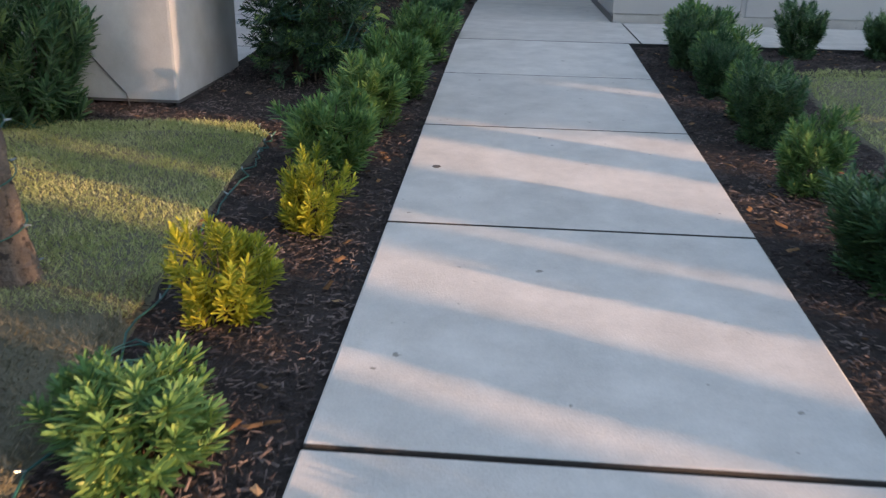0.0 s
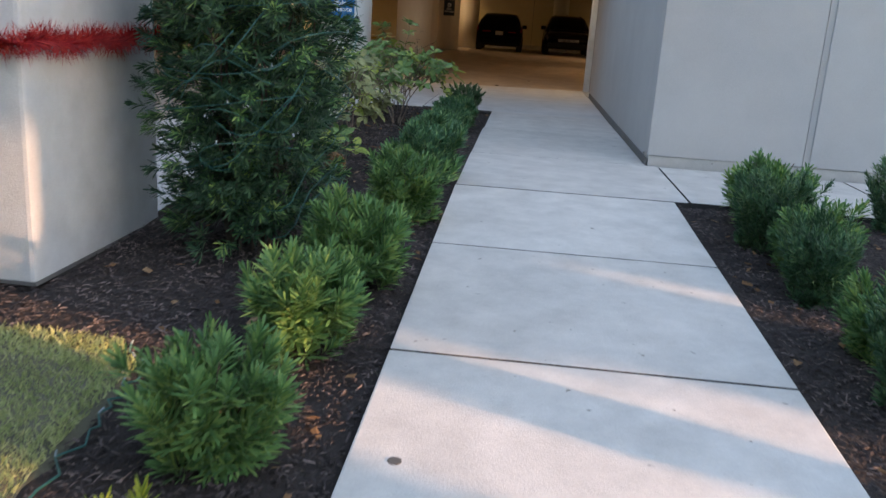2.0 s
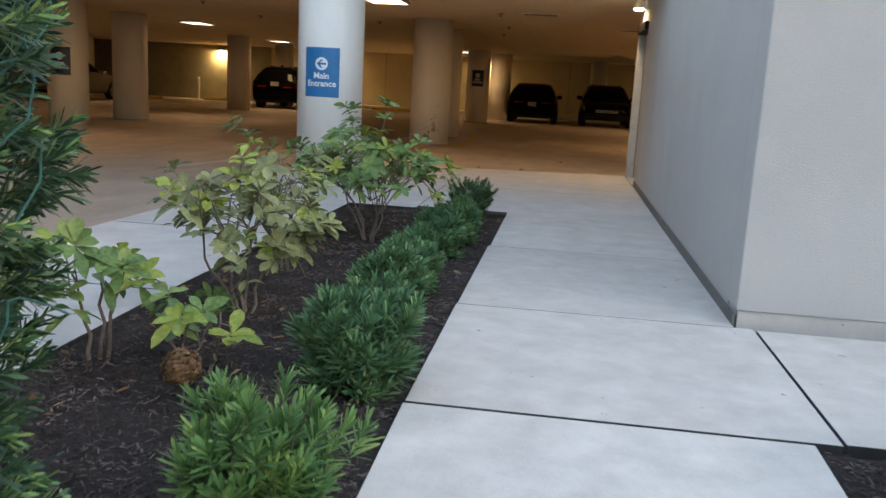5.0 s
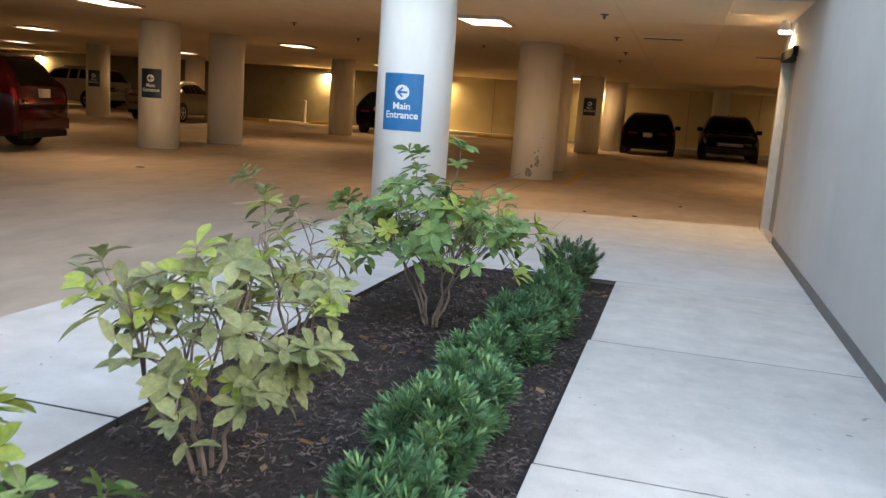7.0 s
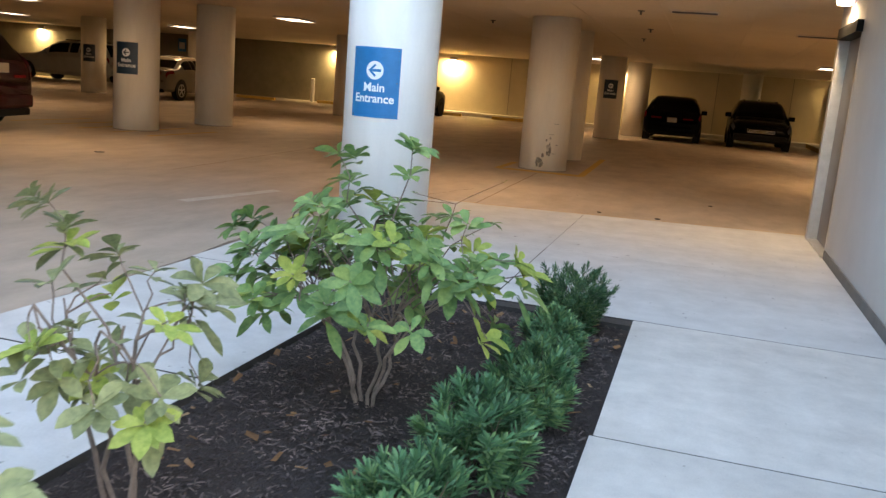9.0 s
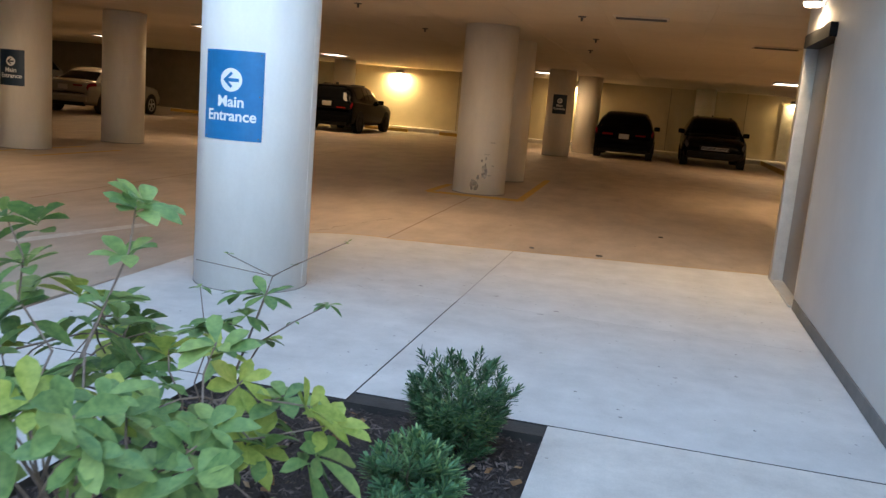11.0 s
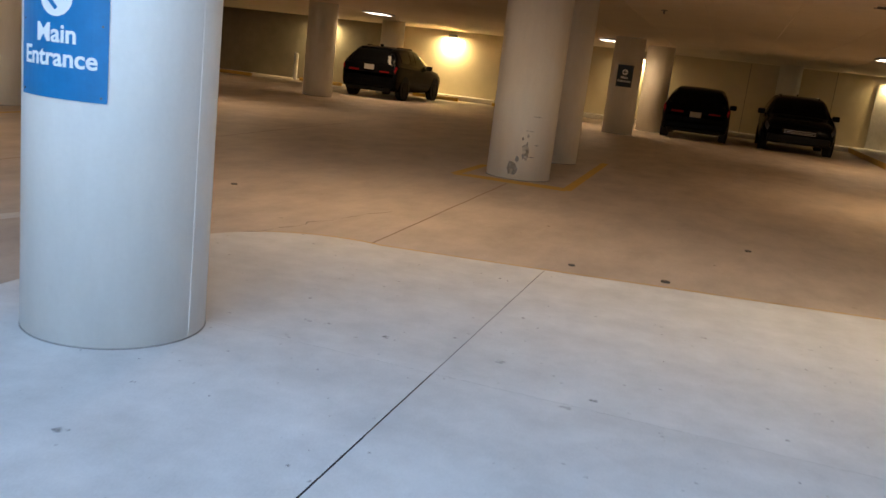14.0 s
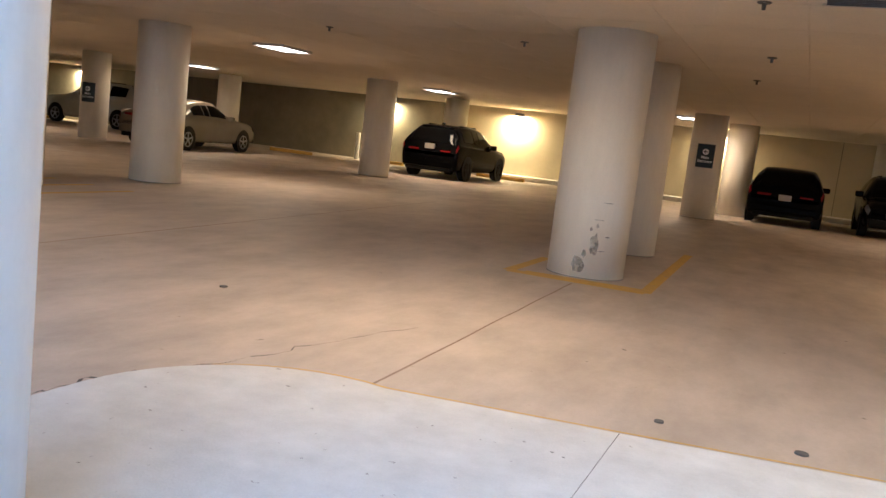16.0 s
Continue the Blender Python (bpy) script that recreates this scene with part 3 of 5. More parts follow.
def sign(cx, cy, z0, r=0.41, turn=0.0, label="blue Main Entrance sign with white arrow, darkened as in shade, on a column", face=M["blue_shaded"]):
    t = thing("wall_sign", (cx, cy, z0), label, "sign", "entrance signs", turn)
    W, Hh = 0.425, 0.572
    v, f = grid_mesh(W, 0, Hh, 0.004)
    p = pieces("sign_plate", v, f, face, t)
    wrap(p.data, r, 0.001)
    # white disc and blue arrow, cut into upright strips to follow the column
    for nm, pts, lift, mt, lb in (("disc", [(0.075 * math.cos(6.2832 * k / 40), 0.075 * math.sin(6.2832 * k / 40)) for k in range(40)], 0.006, M["white"], "white disc"),
                                  ("arrow", [(-0.055, 0.0), (0.0, 0.052), (0.012, 0.040), (-0.017, 0.011), (0.055, 0.011), (0.055, -0.011), (-0.017, -0.011), (0.012, -0.040), (0.0, -0.052)], 0.0075, face, "arrow pointing left")):
        bm = bmesh.new()
        bm.faces.new([bm.verts.new((x, 0, zz + 0.385)) for x, zz in pts])
        for k in range(-6, 7):
            bmesh.ops.bisect_plane(bm, geom=bm.verts[:] + bm.edges[:] + bm.faces[:], plane_co=(k * 0.0115, 0, 0), plane_no=(1, 0, 0))
        p = part(nm, bm, mt, t, lb)
        wrap(p.data, r, lift)
    for words, zz in (("Main", 0.215), ("Entrance", 0.125)):
        me = text_mesh(words, 0.098, zz)
        wrap(me, r, 0.0065)
        link_mesh("lettering", me, M["white"], t, "white letters")
    for sx in (-0.19, 0.19):
        for sz in (0.02, 0.29, 0.552):
            v, f = [], []
            tube(v, f, [(sx, -0.003, sz), (sx, 0.001, sz)], 0.005, 0.005, 8)
            p = pieces("screw", v, f, M["flash"], t)
            wrap(p.data, r, 0.004)
    return t


COLS = [(-2.505, 16.47), (-2.47, 24.07), (-10.15, 23.2), (-10.3, 26.1), (-11.2, 35.4), (-2.85, 37.0), (-2.3, 40.4), (-11.77, 42.0), (-20.15, 40.5), (-20.3, 34.4), (-18.0, 23.5), (-18.2, 26.3)]
for x, y in COLS:
    if y > HEAD_Y:
        column(x, y)
    else:
        t = column(x, y, 0.395, CEIL_FRONT, "round white-painted concrete column on the pale apron", M["column"])
        a = radians(89)
        v, f = [], []
        tube(v, f, [(0.3945 * math.sin(a), -0.3945 * math.cos(a), 0.01), (0.3945 * math.sin(a), -0.3945 * math.cos(a), CEIL_FRONT - 0.01)], 0.0025, 0.0025, 6)
        pieces("form_seam", v, f, M["column"], t, "thin upright form seam")
column(-2.53, 26.75, 0.35)
column(1.63, 43.75, 0.36)
sign(-2.505, 16.47, 1.01, r=0.395, turn=0, label="blue Main Entrance sign with white arrow on a column", face=M["blue"])
sign(-10.15, 23.2, 1.02, turn=10)
sign(-2.85, 37.0, 1.25, turn=4)
sign(-20.3, 34.4, 1.05, turn=16)


def ceiling_lamp(x, y):
    t = thing("ceiling_lamp", (x, y, CEIL), "lit flat rectangular ceiling lamp in a thin pale frame", "ceiling lamp", "garage ceiling lamps")
    bm = box(-0.33, 0.33, -0.48, -0.45, -0.05, -0.001)
    box(-0.33, 0.33, 0.45, 0.48, -0.05, -0.001, bm=bm)
    box(-0.33, -0.30, -0.45, 0.45, -0.05, -0.001, bm=bm)
    box(0.30, 0.33, -0.45, 0.45, -0.05, -0.001, bm=bm)
    part("frame", bm, M["metal"], t)
    part("diffuser", box(-0.3, 0.3, -0.45, 0.45, -0.046, -0.02, 0.004), M["glow"], t, "glowing warm diffuser")
    return t


# the last lamp is unseen, added to even out light on the floor
LAMPS = [(-2.65, 20.1), (-9.6, 28.4), (-10.4, 37.4), (-3.62, 38.9), (-18.1, 36.4), (-16.4, 26.9), (-8.7, 19.7), (-24.5, 35.2), (3.2, 34.8), (3.4, 26.2)]
for x, y in LAMPS:
    ceiling_lamp(x, y)
    la = bpy.data.lights.new("lamp_light", "AREA")
    la.shape, la.size, la.size_y, la.energy, la.color = "RECTANGLE", 0.55, 0.85, LAMP_WATT * (0.5 if x < -6 and y < 36 else 0.65 if y > 33 else 0.6 if y < 21 else 1.0), (1.0, 0.64, 0.29)
    new("lamp_light", la).matrix_world = pose(x, y, CEIL - 0.07)


def wall_lamp(x, watt):
    t = thing("wall_lamp", (x, 45.2, 2.28), "lit small wall lamp throwing light down the back wall", "wall lamp", "back wall lamps")
    part("housing", box(-0.16, 0.16, -0.14, 0.0, 0.0, 0.14, 0.01), M["flash"], t)
    part("lens", box(-0.13, 0.13, -0.12, -0.02, -0.03, -0.001, 0.004), M["glow_white"], t, "glowing lens")
    la = bpy.data.lights.new("wall_lamp_light", "AREA")
    la.shape, la.size, la.size_y, la.energy, la.color = "RECTANGLE", 0.3, 0.12, watt, (1.0, 0.73, 0.32)
    new("wall_lamp_light", la).matrix_world = pose(x, 45.0, 2.24, 30)


for x, watt in ((-10.55, 12), (-15.95, 9), (-3.4, 5), (4.9, 2), (-32.2, 9)):
    wall_lamp(x, watt)


def vent(x, y):
    t = thing("ceiling_vent", (x, y, CEIL), "dark slotted ceiling vent in a thin frame", "vent")
    part("backing", box(-0.3, 0.3, -0.15, 0.15, -0.006, -0.001), M["dark"], t)
    bm = box(-0.33, 0.33, -0.18, -0.15, -0.02, -0.001)
    box(-0.33, 0.33, 0.15, 0.18, -0.02, -0.001, bm=bm)
    part("frame", bm, M["ceiling"], t)
    for k in range(5):
        part("slat", box(-0.3, 0.3, -0.12 + k * 0.06 - 0.006, -0.12 + k * 0.06 + 0.006, -0.018, -0.007), M["flash"], t)


vent(-0.2, 21.8)
vent(1.7, 24.7)


# ---- lawn, pier, tree and plants ----
def lawn(name, outline, label):
    n = len(outline)
    cx, cy = sum(p[0] for p in outline) / n, sum(p[1] for p in outline) / n
    rings, v, f = 8, [(cx, cy, ground_z(cy) + 0.015)], []
    for k in range(1, rings + 1):
        for x, y in outline:
            px, py = cx + (x - cx) * k / rings, cy + (y - cy) * k / rings
            v.append((px, py, ground_z(py) + (0.012 if k < rings else -0.04) + 0.01 * noise.noise((px * 3, py * 3, 1))))
    f += [(0, 1 + i, 1 + (i + 1) % n) for i in range(n)]
    for k in range(rings - 1):
        for i in range(n):
            j = (i + 1) % n
            f.append((1 + k * n + i, 1 + (k + 1) * n + i, 1 + (k + 1) * n + j, 1 + k * n + j))
    return tagged(pieces(name, v, f, M["lawn"], smooth=True), label, "lawn", kind="structure")


def inside(x, y, outline):
    c = False
    for (x0, y0), (x1, y1) in zip(outline, outline[1:] + outline[:1]):
        if (y0 > y) != (y1 > y) and x < (x1 - x0) * (y - y0) / (y1 - y0) + x0:
            c = not c
    return c


LAWN_L = [(-3.95, 0.5), (-0.75, 0.5), (-0.74, 2.6), (-0.83, 3.9), (-0.91, 4.8), (-0.96, 5.6), (-0.97, 6.1), (-1.12, 6.27), (-1.5, 6.3), (-2.1, 6.18), (-3.95, 6.0)]
LAWN_R = [(2.36, 0.5), (6.3, 0.5), (6.3, 8.3), (2.75, 8.36), (2.45, 8.2), (2.34, 7.2), (2.32, 5.0)]
lawn("lawn_left", LAWN_L, "short dry green-brown lawn beside the mulch bed")
lawn("lawn_right", LAWN_R, "short dry green lawn behind the right hedge")


def blades(name, outline, count, area, rng, label, material=M["grass"]):
    v, f = [], []
    x0, x1, y0, y1 = area
    made = 0
    while made < count:
        x, y = rng.uniform(x0, x1), rng.uniform(y0, y1)
        if not inside(x, y, outline):
            continue
        made += 1
        a, h, w = rng.uniform(0, 6.28), rng.uniform(0.012, 0.032), rng.uniform(0.002, 0.004)
        z = ground_z(y) + 0.005
        dx, dy, lean = math.cos(a), math.sin(a), rng.uniform(0.2, 1.3) * h
        b = rng.uniform(0, 6.28)
        k = len(v)
        v += [(x - dx * w, y - dy * w, z), (x + dx * w, y + dy * w, z), (x + math.cos(b) * lean, y + math.sin(b) * lean, z + h)]
        f.append((k, k + 1, k + 2))
    return tagged(pieces(name, v, f, material), label, "grass", kind="stuff")


rng = random.Random(5)
blades("grass", LAWN_L, 60000, (-3.0, -0.7, 4.0, 6.35), rng, "short green and straw-coloured grass blades")
blades("dry_grass", LAWN_L, 34000, (-2.4, -0.7, 2.4, 4.3), rng, "sparse dry grey-brown grass on bare soil, darkened for shade", M["grass_dry_shaded"])
blades("grass", LAWN_R, 36000, (2.3, 4.5, 4.0, 8.4), rng, "short dry green and straw-coloured grass blades")

pier = thing("pier", (-2.36, 7.36, -0.08), "square white stucco pier with a garland round it", "pier")
part("shaft", box(-0.64, 0.64, -0.62, 0.62, 0.0, 3.4, 0.02), M["pier"], pier)
part("cap", box(-0.70, 0.70, -0.68, 0.68, 3.401, 3.55, 0.02), M["pier"], pier)
part("base_strip", box(-0.646, 0.646, -0.626, 0.626, 0.0, 0.016), M["flash"], pier, "dark strip at the foot")


t = thing("pier_cable", (0, 0, 0), "thin dark cable hanging on the white pier", "cable", "festive decoration")
v, f = [], []
tube(v, f, [(-2.36, 6.735, 0.45), (-2.27, 6.735, 0.22), (-2.15, 6.735, 0.08), (-2.05, 6.733, -0.03), (-2.02, 6.70, -0.10)], 0.004, 0.004, 5)
pieces("cable", v, f, M["flash"], t)


def garland():
    t = thing("tinsel_garland", (-2.36, 7.36, 0.93), "shiny red tinsel garland wrapped round the white pier", "garland", "festive decoration")
    v, f = [], []
    r = random.Random(8)
    path = [(-0.68, -0.66), (0.68, -0.66), (0.68, 0.66), (-0.68, 0.66), (-0.68, -0.66)]
    for (ax, ay), (bx, by) in zip(path, path[1:]):
        for i in range(3200):
            u = r.random()
            c = Vector((ax + (bx - ax) * u, ay + (by - ay) * u, 0.012 * math.sin(u * 19)))
            d = Vector((r.gauss(0, 1), r.gauss(0, 1), r.gauss(0, 1))).normalized()
            e = d.orthogonal().normalized() * 0.003
            q = c + d * r.uniform(0.05, 0.105)
            if abs(q.x) < 0.642 and abs(q.y) < 0.622:
                continue
            k = len(v)
            v += [tuple(c - e), tuple(c + e), tuple(q)]
            f.append((k, k + 1, k + 2))
    pieces("tinsel", v, f, M["tinsel"], t)
    v, f = [], []
    for (ax, ay), (bx, by) in zip(path, path[1:]):
        tube(v, f, [(ax, ay, 0), ((ax + bx) / 2, (ay + by) / 2, 0.01), (bx, by, 0)], 0.008, 0.008, 6)
    pieces("core_wire", v, f, M["tinsel"], t, "thin red core wire")


garland()


def needle_leaves(rng, tufts, per, length, width, reach=(0.05, 0.11)):
    """Plumes of narrow strap leaves along shoot ends. tufts: (place, direction)."""
    v, f = [], []
    for p, d in tufts:
        d = d.normalized()
        a = d.orthogonal().normalized()
        b = d.cross(a)
        shoot = rng.uniform(*reach)
        n = int(per * rng.uniform(0.7, 1.2))
        for i in range(n):
            u = i / n
            base = p - d * shoot * (1 - u)
            w = i * 2.4 + rng.uniform(-0.3, 0.3)
            out = a * math.cos(w) + b * math.sin(w)
            tilt = 1.0 - 0.65 * u + rng.uniform(-0.15, 0.15)
            ld = (d * math.cos(tilt) + out * math.sin(tilt)).normalized()
            side = ld.cross(d)
            side = side.normalized() if side.length > 1e-4 else a
            ll = length * rng.uniform(0.7, 1.1) * (0.75 + 0.25 * (1 - u))
            ww = width * rng.uniform(0.8, 1.2)
            drop = Vector((0, 0, 0.09 * ll))
            q1, q2 = base + ld * ll * 0.3 + d * 0.004, base + ld * ll * 0.82 - drop * 0.6
            tip = base + ld * ll - drop
            k = len(v)
            v += [tuple(base), tuple(q1 - side * ww * 0.42), tuple(q2 - side * ww * 0.46), tuple(tip), tuple(q2 + side * ww * 0.46), tuple(q1 + side * ww * 0.42)]
            f += [(k, k + 1, k + 5), (k + 1, k + 2, k + 4, k + 5), (k + 2, k + 3, k + 4)]
    return v, f


def needle_bush(name, w, h, seed, tufts, per, material, length=0.075, width=0.0105, boxy=0.5, wood=7, reach=(0.12, 0.26), upright=1.2):
    """A clipped podocarpus: stems and a ragged crown of tufts. Returns two meshes' data as a thing."""
    rng = random.Random(seed)
    tips = []
    lumps = [(rng.uniform(0, 6.28), rng.uniform(0.1, 1.3), rng.uniform(-0.30, 0.20)) for _ in range(9)]
    for i in range(tufts):
        az = rng.uniform(0, 6.28)
        el = math.asin(rng.uniform(-0.12, 1.0))
        r = 1.0 - 0.45 * rng.random() ** 1.8 + (rng.uniform(0.05, 0.22) if rng.random() < 0.12 else 0.0)
        for la, le, lv in lumps:
            g = math.cos(az - la) * math.cos(el) * math.cos(le) + math.sin(el) * math.sin(le)
            if g > 0.75:
                r *= 1 + lv * (g - 0.75) * 4
        e = 1 - boxy * 0.5
        cx = abs(math.cos(el)) ** e * r * (0.74 + 0.34 * min(1.0, max(0.0, 2.2 * math.sin(el))))
        p = Vector((math.cos(az) * cx * w / 2, math.sin(az) * cx * w / 2, h * (0.16 + 0.84 * math.sin(el) ** e * r if el > 0 else 0.16 + 0.5 * math.sin(el))))
        d = Vector((math.cos(az) * math.cos(el), math.sin(az) * math.cos(el), upright + 0.6 * math.sin(el))) + Vector((rng.uniform(-0.3, 0.3), rng.uniform(-0.3, 0.3), rng.uniform(-0.1, 0.3)))
        p.z = max(0.06, p.z)
        tips.append((p, d))
    v, f = needle_leaves(rng, tips, per, length, width, reach)
    leaf = bpy.data.meshes.new("foliage")
    leaf.from_pydata(v, [], f)
    leaf.materials.append(material)
    v, f = [], []
    for k in range(wood):
        a = 6.28 * k / wood + rng.uniform(-0.3, 0.3)
        end = Vector((math.cos(a) * w * 0.3, math.sin(a) * w * 0.3, h * rng.uniform(0.6, 0.85)))
        start = Vector((math.cos(a) * 0.03, math.sin(a) * 0.03, -0.02))
        pts = bend(start, end, 0.03, rng, 4)
        tube(v, f, pts, 0.009, 0.004)
        for q in range(3):
            s = pts[2 + q % 3]
            t2 = tips[rng.randrange(len(tips))][0]
            if (t2 - s).length < w * 0.5:
                tube(v, f, bend(s, t2, 0.01, rng, 3), 0.004, 0.002, 4)
    stem = bpy.data.meshes.new("stems")
    stem.from_pydata(v, [], f)
    stem.materials.append(M["bark"])
    return leaf, stem


def plant_from(meshes, name, at, turn, scale, label, category, group=""):
    t = thing(name, at, label, category, group, turn)
    t.scale = scale
    for me, nm in zip(meshes, ("foliage", "branchwork")):
        o = new(nm, me)
        o.parent = t
    return t


KINDS = [needle_bush("bush", 1.0, 1.0, s, 135, 32, M["podo"], 0.21, 0.022, bx) for s, bx in ((1, 0.5), (2, 0.7), (3, 0.4))]
DARKS = [needle_bush("bush", 1.0, 1.0, s, 300, 30, M["podo_dark"], 0.15, 0.017, bx) for s, bx in ((4, 0.9), (5, 0.8))]
SUNLIT = [needle_bush("bush", 1.0, 1.0, s, 90, 32, M["podo_sunlit"], 0.18, 0.025, 0.2, 7, (0.14, 0.34), 1.5) for s in (6, 7)]
MIDS = [needle_bush("bush", 1.0, 1.0, s, 110, 34, M["podo_mid"], 0.22, 0.024, 0.4, 7, (0.14, 0.30)) for s in (14, 15, 16)]
rng = random.Random(11)


def hedge_bush(x, y, w, h, kinds, label, group, i):
    plant_from(kinds[i % len(kinds)], "hedge_bush", (x, y, ground_z(y) - 0.035), rng.uniform(0, 360), (w, w * rng.uniform(0.95, 1.05), h * 0.90), label, "bush", group)


GREEN = "small clipped green podocarpus bush in dark mulch"
hedge_bush(-0.54, 3.36, 0.42, 0.35, KINDS, GREEN, "hedge along the walk", 2)
for i, (x, y, w, h) in enumerate([(-0.52, 5.64, 0.45, 0.50), (-0.47, 6.42, 0.48, 0.51), (-0.41, 7.10, 0.47, 0.56), (-0.38, 8.34, 0.50, 0.55), (-0.40, 9.42, 0.50, 0.50), (-0.46, 10.05, 0.38, 0.40),
                                  (-0.50, 10.62, 0.44, 0.40), (-0.46, 11.12, 0.38, 0.38), (-0.52, 11.66, 0.40, 0.37), (-0.47, 12.2, 0.42, 0.39), (-0.40, 12.78, 0.40, 0.37), (-0.44, 13.22, 0.34, 0.33), (-0.46, 13.68, 0.36, 0.30)]):
    hedge_bush(x, y, w, h, KINDS if y < 9 else MIDS, GREEN, "hedge along the walk", i)
hedge_bush(-0.47, 14.28, 0.42, 0.385, DARKS, "rounded dark green clipped podocarpus bush at the bed's end", "hedge along the walk", 0)
for i, (x, y, w, h) in enumerate([(-0.57, 4.14, 0.36, 0.38), (-0.47, 4.92, 0.34, 0.40)]):
    hedge_bush(x, y, w, h, SUNLIT, "sparse podocarpus bush in dark mulch, leaves coloured yellow as if sunlit", "hedge along the walk", i)
for i, (x, y, w, h) in enumerate([(1.86, 8.92, 0.54, 0.56), (1.74, 8.42, 0.44, 0.48), (1.86, 7.98, 0.46, 0.45), (1.76, 7.56, 0.40, 0.46), (1.80, 6.90, 0.40, 0.43), (1.78, 6.42, 0.44, 0.47), (1.76, 5.60, 0.34, 0.46),
                                  (1.77, 4.67, 0.54, 0.48), (1.75, 4.09, 0.30, 0.42), (1.77, 3.37, 0.42, 0.46), (1.78, 2.70, 0.46, 0.48), (1.78, 2.05, 0.56, 0.5)]):
    hedge_bush(x, y, w, h, (KINDS[0], DARKS[0], KINDS[1], DARKS[1]), GREEN, "right hedge", i)
for i, x in enumerate((2.73, 3.45, 4.17, 4.89, 5.6)):
    hedge_bush(x, 9.02, 0.44, 0.47, DARKS, "boxy dark green clipped bush before the pale wall", "hedge before the wall", i)
hedge_bush(-2.38, 6.22, 0.80, 0.98, DARKS, "tall dark green leafy bush before the white pier", "", 1)


# the tall loose podocarpus
def tall_shrub(x, y, w, h):
    r = random.Random(21)
    tips, sv, sf = [], [], []
    for k in range(17):
        a = 6.28 * k / 17 + r.uniform(-0.2, 0.2)
        top = Vector((math.cos(a) * w * r.uniform(0.12, 0.46), math.sin(a) * w * r.uniform(0.12, 0.46), h * r.uniform(0.8, 1.0)))
        pts = bend((math.cos(a) * 0.10, math.sin(a) * 0.10, -0.02), top, 0.06, r, 8)
        tube(sv, sf, pts, 0.008, 0.003)
        for q in range(1, 9):
            for z in range(8):
                p = Vector(pts[q])
                aa = r.uniform(0, 6.28)
                d = Vector((math.cos(aa), math.sin(aa), r.uniform(-0.3, 0.7)))
                e = p + d * r.uniform(0.08, 0.26)
                rad = math.hypot(e.x, e.y)
                if rad > w * 0.56:
                    e.x *= w * 0.56 / rad
                    e.y *= w * 0.56 / rad
                tips.append((e, d + Vector((0, 0, 0.3))))
                if z < 3:
                    tube(sv, sf, [p, e], 0.003, 0.0015, 4)
    for k in range(620):
        a, u = r.uniform(0, 6.28), r.uniform(0.04, 0.97)
        rad = w * 0.53 * (0.82 + 0.18 * math.sin(u * 3.0)) * math.sqrt(r.uniform(0.45, 1.0)) * (1 + 0.12 * math.sin(a * 3 + u * 9))
        tips.append((Vector((math.cos(a) * rad, math.sin(a) * rad, h * u)), Vector((math.cos(a), math.sin(a), r.uniform(-0.1, 0.7)))))
    v, f = needle_leaves(r, tips, 24, 0.078, 0.0085)
    t = thing("tall_shrub", (x, y, ground_z(y) - 0.035), "tall loose dark green podocarpus shrub with tangled stems", "shrub")
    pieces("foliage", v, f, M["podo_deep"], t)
    v, f = needle_leaves(r, [tips[i] for i in range(0, len(tips), 4)], 16, 0.07, 0.0085)
    pieces("fresh_foliage", [(p[0] * 1.03, p[1] * 1.03, p[2] + 0.015) for p in v], f, M["podo"], t, "lighter fresh shoots")
    pieces("branchwork", sv, sf, M["bark"], t)
    # pale string of lights tangled in the shrub
    v, f = [], []
    pts = []
    for i in range(260):
        u = i / 260
        a = u * 40 + math.sin(u * 57)
        rad = w * (0.42 + 0.1 * math.sin(u * 91))
        pts.append((math.cos(a) * rad, math.sin(a) * rad, 0.1 + (h - 0.25) * u + 0.05 * math.sin(u * 130)))
    loops = [pts]
    for k in range(26):
        a0, z0 = r.uniform(0, 6.28), r.uniform(0.25, 1.3)
        loops.append([(math.cos(a0 + q * 0.11) * w * (0.5 + 0.03 * math.sin(q * 1.3)), math.sin(a0 + q * 0.11) * w * (0.5 + 0.03 * math.sin(q * 1.3)), z0 + 0.10 * math.sin(q * 0.55 + k) + 0.02 * q) for q in range(9)])
    t2 = thing("string_lights", (x, y, ground_z(y) - 0.035), "thin unlit string light cable tangled in the shrub", "string lights", "festive decoration")
    for loop in loops:
        v, f = [], []
        tube(v, f, loop, 0.0026, 0.0026, 4)
        pieces("cable", v, f, M["cable"], t2)
    for i in range(6, 260, 9):
        v, f = [], []
        p = Vector(pts[i])
        tube(v, f, [p, p + Vector((0, 0, 0.018))], 0.005, 0.003, 6)
        pieces("bulb", v, f, M["bulb"], t2)


tall_shrub(-1.08, 7.62, 0.98, 1.75)


